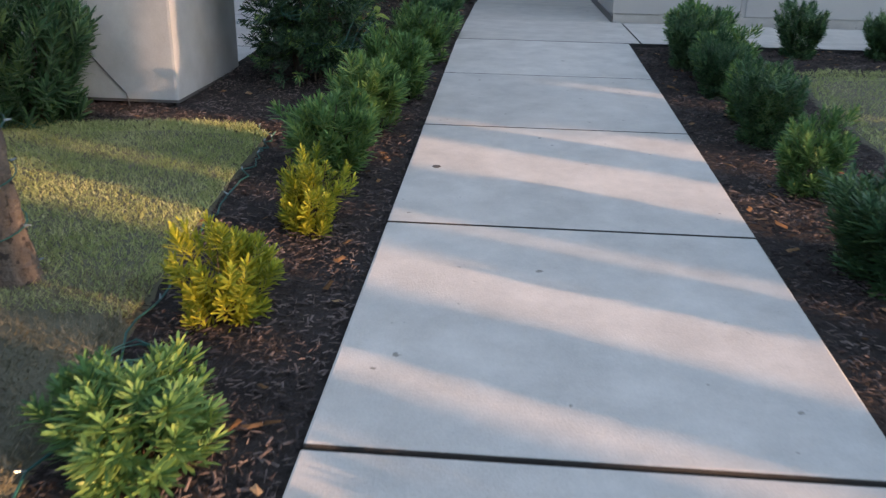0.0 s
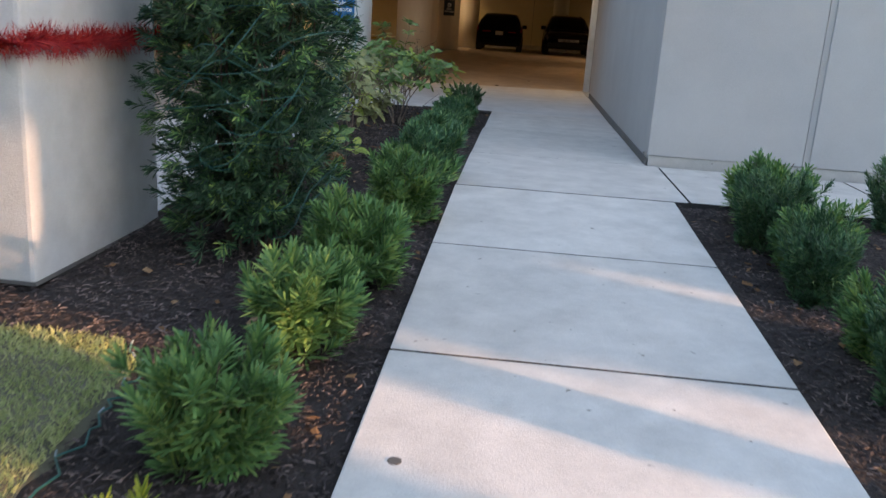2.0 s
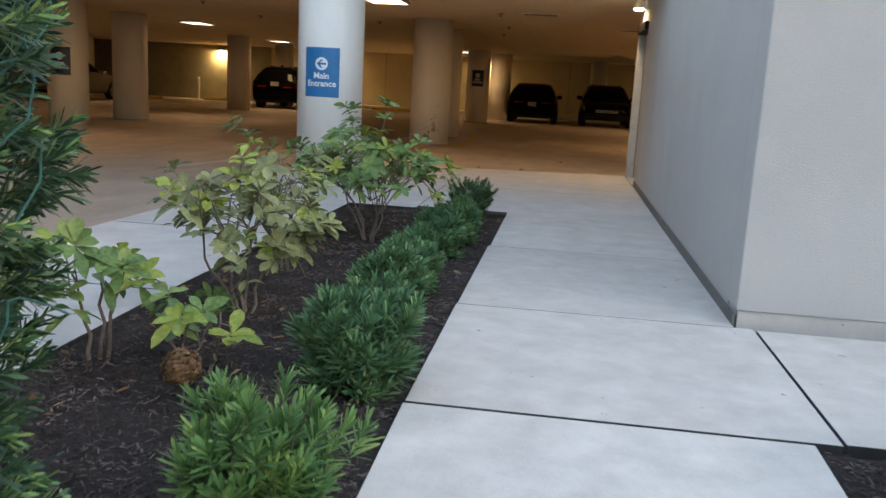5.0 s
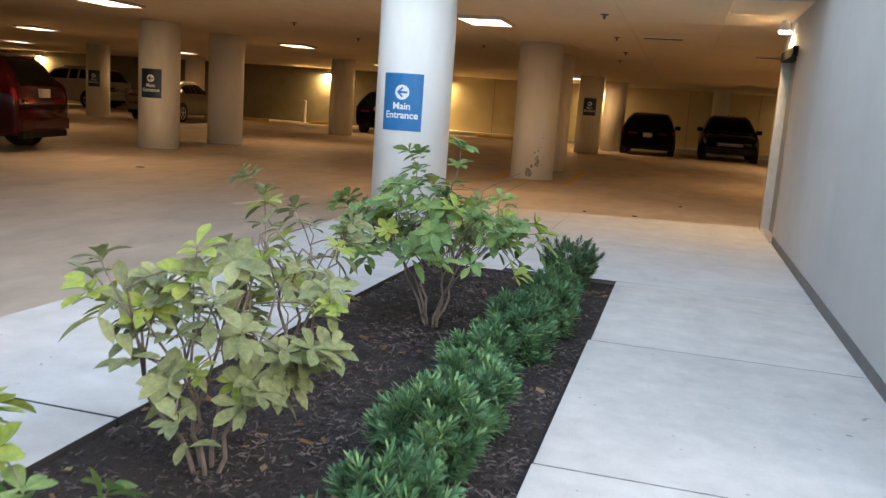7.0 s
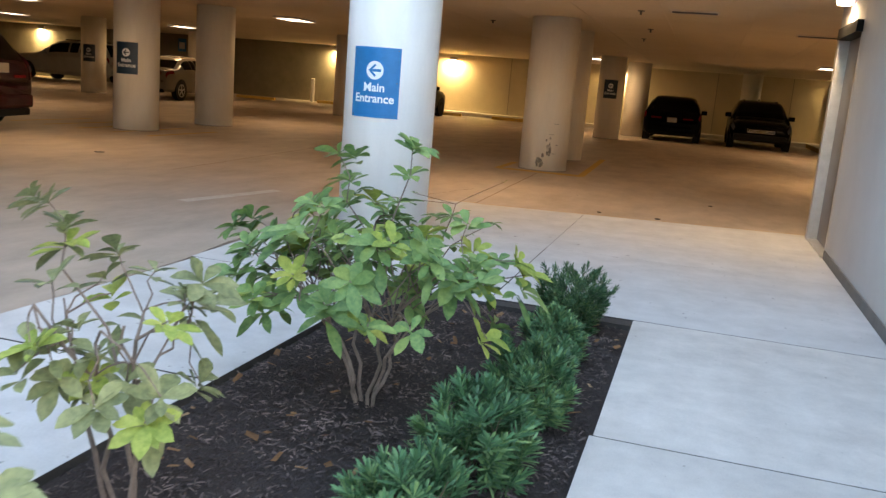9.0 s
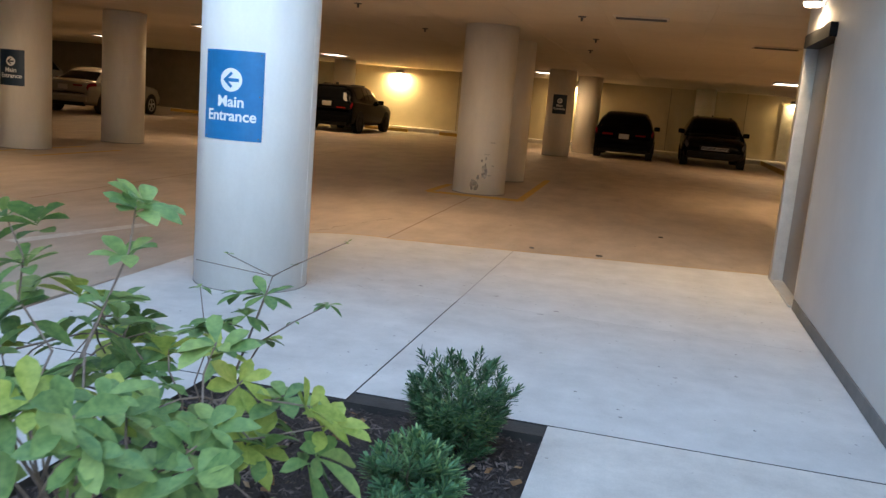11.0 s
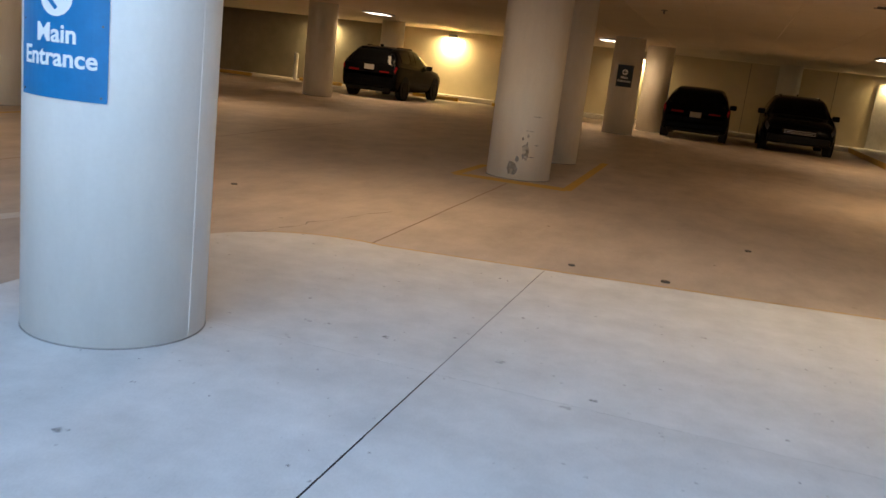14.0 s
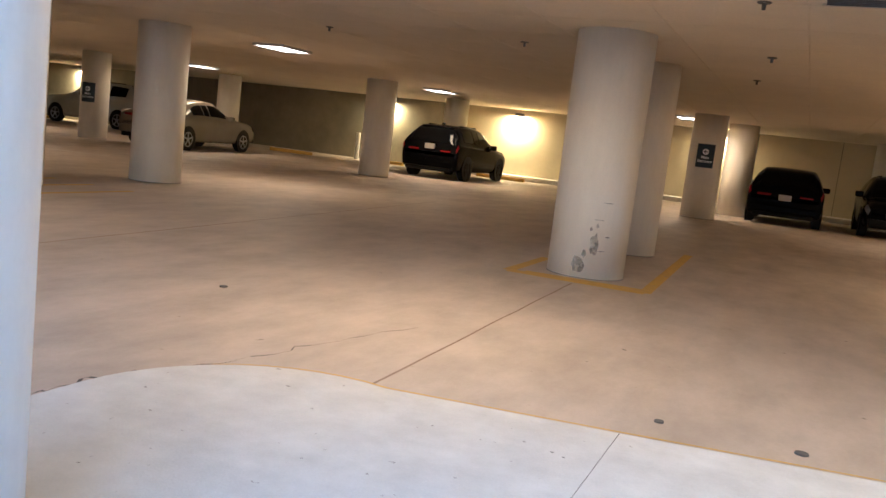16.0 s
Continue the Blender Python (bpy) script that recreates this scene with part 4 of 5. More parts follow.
# ---- broad-leaved shrubs ----
def broad_leaf(v, f, base, d, up, length, width, droop):
    """One pointed oval leaf, folded along its midrib, that bends down towards its tip."""
    side = d.cross(up)
    side = side.normalized() if side.length > 1e-3 else Vector((1, 0, 0))
    nrm = side.cross(d).normalized()
    k = len(v)
    for u, ww in ((0, 0.06), (0.18, 0.36), (0.40, 0.78), (0.63, 1.0), (0.84, 0.74), (1.0, 0.04)):
        c = base + d * length * u - Vector((0, 0, 1)) * droop * length * u * u
        for o, lift in ((-side * width / 2 * ww, 0.13), (Vector(), -0.05), (side * width / 2 * ww, 0.13)):
            v.append(tuple(c + o + nrm * lift * width * ww))
    for i in range(5):
        q = k + i * 3
        f += [(q, q + 1, q + 4, q + 3), (q + 1, q + 2, q + 5, q + 4)]


def rosette(r, leaves, e, axis, n, length, spread=(0.8, 1.45), droop=(0.08, 0.42)):
    """A whorl of n leaves round axis at e."""
    a = axis.orthogonal().normalized()
    b = axis.cross(a)
    w0 = r.uniform(0, 6.28)
    for i in range(n):
        w = w0 + i * 6.283 / n + r.uniform(-0.3, 0.3)
        tilt = r.uniform(*spread)
        d = (axis * math.cos(tilt) + (a * math.cos(w) + b * math.sin(w)) * math.sin(tilt)).normalized()
        ll = length * r.uniform(0.68, 1.15)
        broad_leaf(*leaves, e - axis * r.uniform(0.0, 0.035), d, axis, ll, ll * r.uniform(0.40, 0.50), r.uniform(*droop))


def broad_shrub(x, y, h, spread, whorls, seed, label, material, extra=(), length=0.13, bare=0.45, stems=5, lean=(0.0, 0.0), young=0.14):
    """An open shrub: bare forking stems, each twig ending in a whorl that faces outward and up."""
    r = random.Random(seed)
    lv, lf, sv, sf, yv, yf = [], [], [], [], [], []
    ends = []
    for k in range(stems):
        a = 6.283 * k / stems + r.uniform(-0.35, 0.35)
        out = spread * r.uniform(0.22, 0.42)
        fork = Vector((math.cos(a) * out + lean[0] * 0.5, math.sin(a) * out + lean[1] * 0.5, h * r.uniform(bare * 0.8, bare * 1.15)))
        pts = bend((math.cos(a) * 0.035, math.sin(a) * 0.035, -0.02), fork, 0.025, r, 5)
        tube(sv, sf, pts, 0.0095, 0.006, 7)
        for q in range(2):
            ab = a + (q - 0.5) * r.uniform(0.6, 1.2)
            rb = spread * r.uniform(0.40, 0.72)
            mid = Vector((math.cos(ab) * rb + lean[0] * 0.8, math.sin(ab) * rb + lean[1] * 0.8, h * r.uniform(0.58, 0.82)))
            sub = bend(fork, mid, 0.02, r, 3)
            tube(sv, sf, sub, 0.0055, 0.0038, 6)
            for z in range(max(1, round(whorls / stems / 2))):
                aa = ab + r.uniform(-0.75, 0.75)
                rad = spread * math.sqrt(r.uniform(0.10, 1.0))
                e = Vector((math.cos(aa) * rad + lean[0], math.sin(aa) * rad + lean[1], h * (r.uniform(0.58, 1.0) - 0.18 * (rad / spread) ** 2)))
                tube(sv, sf, bend(sub[r.choice((1, 2, 3))], e, 0.02, r, 3), 0.0035, 0.0022, 5)
                ends.append(e)
    for e in extra:
        e = Vector(e)
        way = bend((lean[0] * 0.4, lean[1] * 0.4, h * bare), e, 0.05, r, 6)
        tube(sv, sf, way, 0.005, 0.0022)
        ends += [e, e + Vector((r.uniform(-0.11, 0.11), r.uniform(-0.1, 0.1), r.uniform(-0.06, 0.03))), Vector(way[5]), Vector(way[4])]
    for e in ends:
        out = Vector((e.x - lean[0] * 0.8, e.y - lean[1] * 0.8, 0)) / spread
        axis = (out * r.uniform(0.3, 0.8) + Vector((r.uniform(-0.4, 0.4), r.uniform(-0.55, 0.25), r.uniform(0.75, 1.1)))).normalized()
        leaves = (yv, yf) if r.random() < young else (lv, lf)
        rosette(r, leaves, e, axis, r.randint(6, 9), length)
        if r.random() < 0.4:
            rosette(r, (lv, lf), e - axis * r.uniform(0.05, 0.09), axis, r.randint(2, 4), length * 0.95, (1.2, 1.8), (0.25, 0.7))
    t = thing("broad_leaved_shrub", (x, y, ground_z(y) - 0.035), label, "shrub", "broad-leaved shrubs")
    pieces("foliage", lv, lf, material, t, smooth=True)
    pieces("young_foliage", yv, yf, M["broad_young"], t, "yellow-green leaves", smooth=True)
    pieces("branchwork", sv, sf, M["twig"], t, "bare pinkish-grey stems")
    return t


broad_shrub(-1.08, 12.66, 0.90, 0.60, 84, 31, "open broad-leaved shrub, mid-green whorled leaves on bare stems", M["broad"], extra=((0.58, 0.25, 0.60), (0.04, 0.25, 1.08), (-0.26, 0.15, 1.04), (-0.58, 0.0, 0.74)), length=0.112, bare=0.36, stems=6, young=0.2)


def sprig_shrub(x, y):
    """A small shrub with long reaching sprigs, each ending in a loose whorl."""
    r = random.Random(36)
    t = thing("broad_leaved_shrub", (x, y, ground_z(y) - 0.035), "small broad-leaved shrub with long reaching green sprigs", "shrub", "broad-leaved shrubs")
    lv, lf, yv, yf = [], [], [], []
    foot = Vector((-0.04, -0.06, 0.0))
    for way, radius in (((foot, (-0.02, -0.1, 0.22), (0.14, -0.1, 0.68), (0.14, -0.05, 0.74), (0.2, 0.0, 0.78), (0.36, 0.1, 0.87)), 0.006),
                        ((foot, (0.02, -0.1, 0.3), (0.16, -0.15, 0.53), (0.24, -0.07, 0.59), (0.35, -0.03, 0.66)), 0.005),
                        ((foot, (-0.12, 0.0, 0.3), (-0.29, 0.2, 0.59)), 0.004), ((foot, (-0.14, -0.08, 0.3), (-0.02, -0.15, 0.57)), 0.005),
                        (((0.14, -0.05, 0.74), (-0.34, 0.25, 0.69)), 0.002), (((0.14, -0.05, 0.74), (-0.2, 0.25, 0.73)), 0.002)):
        v, f = [], []
        tube(v, f, way, radius, 0.002, 6)
        pieces("stem", v, f, M["twig"], t, smooth=True)
    for end, n, length, young in (((0.14, -0.1, 0.68), 8, 0.10, 0.1), ((0.35, -0.03, 0.66), 8, 0.062, 0.0), ((-0.29, 0.2, 0.59), 6, 0.055, 0.3), ((-0.02, -0.15, 0.57), 8, 0.11, 0.2), ((0.02, -0.05, 0.66), 7, 0.10, 0.0), ((-0.12, -0.1, 0.52), 8, 0.11, 0.1), ((0.08, -0.12, 0.60), 7, 0.095, 0.0), ((0.04, -0.2, 0.48), 8, 0.10, 0.3), ((0.16, -0.15, 0.53), 6, 0.10, 0.2), ((0.36, 0.1, 0.87), 3, 0.022, 0.0), ((-0.2, 0.25, 0.73), 3, 0.03, 0.5), ((0.2, 0.0, 0.78), 2, 0.02, 0.0), ((0.24, -0.07, 0.59), 2, 0.035, 0.0), ((-0.2, 0.05, 0.45), 7, 0.10, 0.2), ((-0.1, 0.1, 0.30), 7, 0.09, 0.2), ((-0.25, -0.1, 0.28), 7, 0.10, 0.2)):
        a0 = r.uniform(0, 6.28)
        for i in range(n):
            a = a0 + i * 6.283 / n + r.uniform(-0.3, 0.3)
            d = Vector((math.cos(a), math.sin(a) * 0.8, r.uniform(-0.35, 0.55))).normalized()
            ll = length * r.uniform(0.75, 1.1)
            tv, tf = (yv, yf) if r.random() < young else (lv, lf)
            broad_leaf(tv, tf, Vector(end), d, Vector((0, 0, 1)), ll, ll * r.uniform(0.38, 0.48), r.uniform(0.0, 0.5))
    pieces("foliage", lv, lf, M["broad"], t, smooth=True)
    pieces("young_foliage", yv, yf, M["broad_young"], t, "yellowing leaves", smooth=True)


sprig_shrub(-1.22, 13.85)
broad_shrub(-1.37, 11.45, 0.84, 0.34, 24, 32, "thin broad-leaved shrub with olive drooping leaves", M["broad_pale"], extra=((-0.36, 0.1, 0.92),), bare=0.58, length=0.105, stems=4, lean=(-0.06, 0.0), young=0.3)
broad_shrub(-1.20, 10.32, 0.88, 0.46, 50, 33, "broad-leaved shrub with pale olive leaves on bare stems", M["broad_pale"], extra=((0.45, 0.0, 0.52), (0.3, -0.2, 0.42)), length=0.108, bare=0.36, stems=5, lean=(-0.05, 0.0))
broad_shrub(-1.5, 9.45, 0.62, 0.32, 11, 34, "young broad-leaved shrub with yellow-green leaves", M["broad"], bare=0.5, length=0.12, stems=3, young=0.35)
broad_shrub(-1.05, 9.42, 0.34, 0.24, 7, 35, "low broad-leaved plant with large green leaves", M["broad"], bare=0.3, length=0.125, stems=3, young=0.3)

r = random.Random(41)
v, f = [], []
for i in range(420):
    d = Vector((r.gauss(0, 1), r.gauss(0, 1), r.gauss(0, 0.8))).normalized()
    c = d * r.uniform(0.05, 0.075)
    a = d.orthogonal().normalized() * 0.011
    b = d.cross(a).normalized() * 0.009
    k = len(v)
    v += [tuple(c - a), tuple(c - b), tuple(c + a + d * 0.006), tuple(c + b)]
    f.append((k, k + 1, k + 2, k + 3))
t = thing("dried_flower_head", (-0.97, 9.12, 0.13), "round brown dried flower head on a short stalk", "flower")
pieces("petals", v, f, M["dry"], t)
v, f = [], []
tube(v, f, [(0, 0, -0.15), (0.01, 0.01, -0.06), (0, 0, 0)], 0.005, 0.004)
pieces("stalk", v, f, M["twig"], t)


# ---- tree at the lawn's edge ----
def tree(x, y):
    r = random.Random(51)
    t = thing("tree", (x, y, ground_z(y) - 0.02), "young tree with rough trunk wrapped in string lights", "tree")
    sv, sf, lv, lf = [], [], [], []
    trunk = [(0.03, 0, -0.03), (0.0, 0.0, 0.10), (-0.035, 0.01, 0.5), (-0.10, 0.02, 1.3), (-0.13, 0.02, 2.4)]
    rough = []
    for k in range(25):
        u = k / 6
        i = min(int(u), 3)
        rough.append(Vector(trunk[i]).lerp(Vector(trunk[i + 1]), u - i))
    tube(sv, sf, rough, 0.090, 0.05, 28)
    for k, p in enumerate(sv):
        c = rough[min(k // 28, 24)]
        o = Vector(p) - c
        sv[k] = tuple(c + o * (1 + 0.16 * noise.noise((p[0] * 30, p[1] * 30, p[2] * 7)) + 0.10 * noise.noise((p[0] * 60, p[1] * 60, p[2] * 25))))
    for k in range(9):
        a = 6.28 * k / 9
        s = Vector((-0.12, 0.02, 1.7 + 0.08 * k))
        e = s + Vector((math.cos(a) * r.uniform(0.6, 1.0), math.sin(a) * r.uniform(0.6, 1.0), r.uniform(0.5, 1.2)))
        tube(sv, sf, bend(s, e, 0.08, r, 5), 0.028, 0.008, 7)
        for q in range(60):
            p = s.lerp(e, r.uniform(0.4, 1.1)) + Vector((r.gauss(0, 0.2), r.gauss(0, 0.2), r.gauss(0, 0.2)))
            d = Vector((r.gauss(0, 1), r.gauss(0, 1), r.gauss(0, 0.6))).normalized()
            broad_leaf(lv, lf, p, d, Vector((0, 0, 1)), 0.09, 0.04, 0.3)
    pieces("trunk", sv, sf, M["trunk_bark"], t)
    pieces("crown", lv, lf, M["broad"], t)
    t2 = thing("string_lights", (x, y, ground_z(y)), "unlit string lights on dark cable wound round the trunk", "string lights", "festive decoration")
    pts = []
    for i in range(120):
        u = i / 119
        a, z = u * 44, 0.04 + 1.2 * u
        pts.append((-0.07 * z + 0.09 * math.cos(a), 0.015 * z + 0.09 * math.sin(a), z))
    v, f = [], []
    tube(v, f, pts, 0.003, 0.003, 4)
    pieces("cable", v, f, M["cable"], t2)
    for i in range(2, 120, 5):
        v, f = [], []
        p = Vector(pts[i])
        o = Vector((math.cos(i / 119 * 44), math.sin(i / 119 * 44), 0.2))
        tube(v, f, [p, p + o * 0.022], 0.006, 0.003, 6)
        pieces("bulb", v, f, M["bulb"], t2)


tree(-1.36, 4.22)

# string lights lying along the lawn's edge
edge = [Vector((x, y, 0)) for x, y in LAWN_L[2:8]]
r = random.Random(61)
pts = []
for a, b in zip(edge, edge[1:]):
    for k in range(10):
        p = a.lerp(b, k / 10)
        pts.append((p.x + 0.03 + r.uniform(-0.035, 0.035), p.y, ground_z(p.y) + r.uniform(-0.015, 0.012)))
t = thing("string_lights", (0, 0, 0), "unlit string lights on green cable along the lawn edge", "string lights", "festive decoration")
v, f = [], []
tube(v, f, pts, 0.004, 0.004, 5)
pieces("cable", v, f, M["cable"], t)
for i in range(1, len(pts), 4):
    v, f = [], []
    p = Vector(pts[i])
    tube(v, f, [p, p + Vector((r.uniform(-0.02, 0.02), r.uniform(-0.02, 0.02), 0.014))], 0.005, 0.003, 6)
    pieces("bulb", v, f, M["bulb"], t)

# tangle of green cable by the bushes with sunlit leaf colour
r = random.Random(62)
t = thing("cable_tangle", (0, 0, 0), "tangled dark teal string light cable on mulch", "cable", "festive decoration")
for k in range(5):
    v, f = [], []
    c = Vector((-0.72 + r.uniform(-0.05, 0.05), 3.75 + r.uniform(-0.2, 0.25), -0.2))
    tube(v, f, [(c.x + 0.09 * math.cos(q * 0.7 + k) + r.uniform(-0.02, 0.02), c.y + 0.12 * math.sin(q * 0.7 + k), ground_z(c.y) + r.uniform(-0.01, 0.03)) for q in range(14)], 0.0035, 0.0035, 5)
    pieces("cable", v, f, M["cable"], t)


# ---- loose mulch chips and fallen leaves ----
def scatter_chips(name, count, areas, seed, material, label, category, lo, hi, wide, lift=0.0):
    r = random.Random(seed)
    v, f = [], []
    sizes = [(a[1] - a[0]) * (a[3] - a[2]) for a in areas]
    for i in range(count):
        x0, x1, y0, y1 = r.choices(areas, sizes)[0]
        x, y = r.uniform(x0, x1), r.uniform(y0, y1)
        if inside(x, y, LAWN_L) or inside(x, y, LAWN_R):
            if r.random() > 0.03:
                continue
        a, ll, ww = r.uniform(0, 6.28), r.uniform(lo, hi), r.uniform(*wide)
        d, s = Vector((math.cos(a), math.sin(a), r.uniform(-0.35, 0.35))), Vector((-math.sin(a), math.cos(a), r.uniform(-0.5, 0.5)))
        c = Vector((x, y, ground_z(y) - 0.028 + lift + r.uniform(0, 0.018)))
        n = Vector((0, 0, 0.004))
        k = len(v)
        v += [tuple(c - d * ll / 2 - s * ww / 2 * 0.5), tuple(c + d * ll / 2 - s * ww / 2), tuple(c + d * ll / 2 * 0.9 + s * ww / 2), tuple(c - d * ll / 2 + s * ww / 2), tuple(c + n)]
        f += [(k, k + 1, k + 4), (k + 1, k + 2, k + 4), (k + 2, k + 3, k + 4), (k + 3, k, k + 4)]
    return tagged(pieces(name, v, f, material), label, category, kind="stuff")


BEDS = [(-1.0, -0.16, 1.6, 9.6), (-1.7, -1.0, 6.2, 9.6), (-1.7, -0.16, 9.6, 14.5), (1.38, 2.4, 2.0, 9.25), (2.4, 4.6, 8.3, 9.25), (-2.6, -1.7, 6.0, 6.75)]
scatter_chips("mulch_chips", 62000, BEDS, 71, M["chip"], "dark brown shredded bark mulch chips", "mulch", 0.008, 0.042, (0.003, 0.011))
scatter_chips("fallen_leaves", 420, BEDS, 72, M["dry"], "dry tan fallen leaves on the mulch", "fallen leaves", 0.025, 0.06, (0.015, 0.03), 0.012)


# ---- parked cars ----
SUV = ((0.0, 0.45, 0.78, 0.80, 0.90, 0.86), (0.04, 0.32, 1.02, 1.08, 0.97, 0.90), (0.14, 0.28, 1.10, 1.24, 0.99, 0.80), (0.36, 0.26, 1.11, 1.53, 1.0, 0.72), (0.72, 0.25, 1.10, 1.64, 1.0, 0.71),
       (1.5, 0.25, 1.07, 1.67, 1.0, 0.72), (2.4, 0.25, 1.04, 1.60, 1.0, 0.72), (3.0, 0.25, 1.02, 1.27, 1.0, 0.79), (3.32, 0.25, 1.0, 1.06, 1.0, 0.88), (4.1, 0.26, 0.90, 0.97, 0.98, 0.85), (4.42, 0.31, 0.76, 0.84, 0.91, 0.79), (4.5, 0.42, 0.64, 0.68, 0.81, 0.77))
SEDAN = ((0.0, 0.42, 0.66, 0.68, 0.88, 0.84), (0.06, 0.30, 0.92, 0.98, 0.96, 0.86), (0.7, 0.25, 0.95, 1.02, 1.0, 0.84), (1.35, 0.24, 0.95, 1.36, 1.0, 0.68), (1.8, 0.24, 0.94, 1.43, 1.0, 0.66),
         (2.5, 0.24, 0.93, 1.42, 1.0, 0.67), (3.3, 0.24, 0.92, 1.02, 1.0, 0.82), (4.2, 0.26, 0.84, 0.89, 0.98, 0.84), (4.6, 0.30, 0.72, 0.78, 0.90, 0.78), (4.7, 0.40, 0.6, 0.62, 0.8, 0.76))


def spline(rows, k):
    """A smooth row at k (a whole number is a given row) through the given rows."""
    i = min(int(k), len(rows) - 2)
    u = k - i
    p0, p1, p2, p3 = rows[max(i - 1, 0)], rows[i], rows[i + 1], rows[min(i + 2, len(rows) - 1)]
    out = []
    for a, b, c, d in zip(p0, p1, p2, p3):
        m1, m2 = (c - a) * 0.42, (d - b) * 0.42
        h = u * u * (3 - 2 * u)
        out.append(b * (1 - h) + c * h + m1 * (u - 2 * u * u + u ** 3) + m2 * (u ** 3 - u * u))
    return out


def car(name, x, y, turn, paint, stations, half_w, length, height, label, category="car", rims=True, plate_z=0.72):
    """A parked car, its tail at (x, y) and its nose along +y before turning."""
    t = thing(name, (x, y, -0.006), label, category, "parked cars", turn)
    sl, sh = length / stations[-1][0], height / max(s[3] for s in stations)

    def skin(k, u, lift=0.0):
        """The point at row k and place u round the section: 0 sill, 4 belt, 6 roof edge, 8.5 the middle of the roof, then down again."""
        yy, zl, zb, zt, wb, wt = spline(stations, k)
        wb, wt = wb * half_w, wt * half_w
        prof = [(wb * 0.84, zl), (wb * 0.96, zl + 0.07), (wb, (zl + zb) / 2 + 0.05), (wb * 0.99, zb - 0.09), (wb * 0.95, zb), ((wb * 0.92 + wt) / 2 + 0.015, (zb + zt) / 2 + 0.02), (wt, zt - 0.085), (wt * 0.86, zt - 0.022), (wt * 0.45, zt + 0.002)]
        prof = prof + [(-a, b) for a, b in reversed(prof)]
        a, b = spline(prof, u)
        s = 1 + lift / half_w
        return Vector((a * s, yy * sl, b * sh + (lift if 6 < u < 11 else 0.0)))

    def patch(k0, k1, u0, u1, lift, nk=8, nu=6, inset=0.0):
        """A thin curved piece lying on the body."""
        bm = bmesh.new()
        rows = [[bm.verts.new(skin(k0 + (k1 - k0) * i / nk, u0 + (u1 - u0) * j / nu, lift) + Vector((0, inset, 0))) for j in range(nu + 1)] for i in range(nk + 1)]
        for ra, rb in zip(rows, rows[1:]):
            for j in range(nu):
                bm.faces.new((ra[j], ra[j + 1], rb[j + 1], rb[j]))
        return bm

    nk = 4 * (len(stations) - 1)
    bm = bmesh.new()
    rows = [[bm.verts.new(skin(i / 4, j / 3)) for j in range(52)] for i in range(nk + 1)]
    for ra, rb in zip(rows, rows[1:]):
        for j in range(52):
            q = (j + 1) % 52
            bm.faces.new((ra[j], ra[q], rb[q], rb[j]))
    bm.faces.new(rows[0])
    bm.faces.new(rows[-1][::-1])
    part("body", bm, paint, t, smooth=True)

    tall = max(s[3] for s in stations)
    roof0 = next(i for i, s in enumerate(stations) if s[3] > 0.94 * tall)
    roof1 = max(i for i, s in enumerate(stations) if s[3] > 0.93 * tall)
    mid = (roof0 + roof1) / 2 + 0.3
    for side in (0, 1):
        u0, u1 = (4.35, 5.75) if side == 0 else (17 - 5.75, 17 - 4.35)
        for a, b in ((roof0 - 0.35, roof0 + 0.75), (roof0 + 0.85, mid), (mid + 0.08, roof1 + 0.45)):
            if b > a + 0.1:
                part("side_window", patch(a, b, u0, u1, 0.007), M["car_glass"], t, smooth=True)
        sg = 1 if side == 0 else -1
        m = skin(roof1 + 0.6, 4.1 if side == 0 else 12.9)
        o = box(-0.10, 0.10, -0.06, 0.06, -0.075, 0.075, 0.03)
        for vv in o.verts:
            vv.co += Vector((m.x + sg * 0.10, m.y, m.z + 0.06))
        part("mirror", o, paint, t)
        part("tail_lamp", patch(0.55, 1.6, 3.0 if side == 0 else 12.9, 4.1 if side == 0 else 14.0, 0.008), M["tail"], t, "red tail lamp", smooth=True)
        n = len(stations) - 1
        part("headlamp", patch(n - 1.6, n - 0.5, 3.0 if side == 0 else 12.4, 4.6 if side == 0 else 14.0, 0.008), M["head"], t, "clear headlamp", smooth=True)
        part("light_strip", box(sg * half_w * 0.38, sg * half_w * 0.72, -0.014, 0.10, 0.84 * sh, 0.885 * sh, 0.008), M["tail"], t, "red light strip")
    first = 1.15 if stations is SUV else 2.1
    part("rear_window", patch(first, roof0 - 0.25, 7.05, 9.95, 0.010), M["car_glass"], t, smooth=True)
    part("windscreen", patch(roof1 + 0.2, roof1 + (1.7 if stations is SUV else 0.9), 7.05, 9.95, 0.010), M["car_glass"], t, smooth=True)
    part("rear_bumper", box(-half_w * 0.90, half_w * 0.90, -0.045, 0.14, 0.36 * sh, 0.58 * sh, 0.05), paint, t)
    part("front_bumper", box(-half_w * 0.84, half_w * 0.84, length - 0.14, length + 0.03, 0.30 * sh, 0.52 * sh, 0.05), M["dark"], t, "black bumper")
    grille = part("grille", box(-half_w * 0.46, half_w * 0.46, length - 0.06, length + 0.045, 0.56 * sh, 0.70 * sh, 0.02), M["dark"], t, "black grille")
    for k in range(3):
        part("grille_bar", box(-half_w * 0.42, half_w * 0.42, length + 0.03, length + 0.055, (0.58 + 0.04 * k) * sh, (0.592 + 0.04 * k) * sh), M["rim"], grille, "thin chrome bar")
    part("lower_trim", box(-half_w * 0.80, half_w * 0.80, -0.035, 0.10, 0.24 * sh, 0.36 * sh, 0.03), M["dark"], t, "black plastic under-bumper trim")
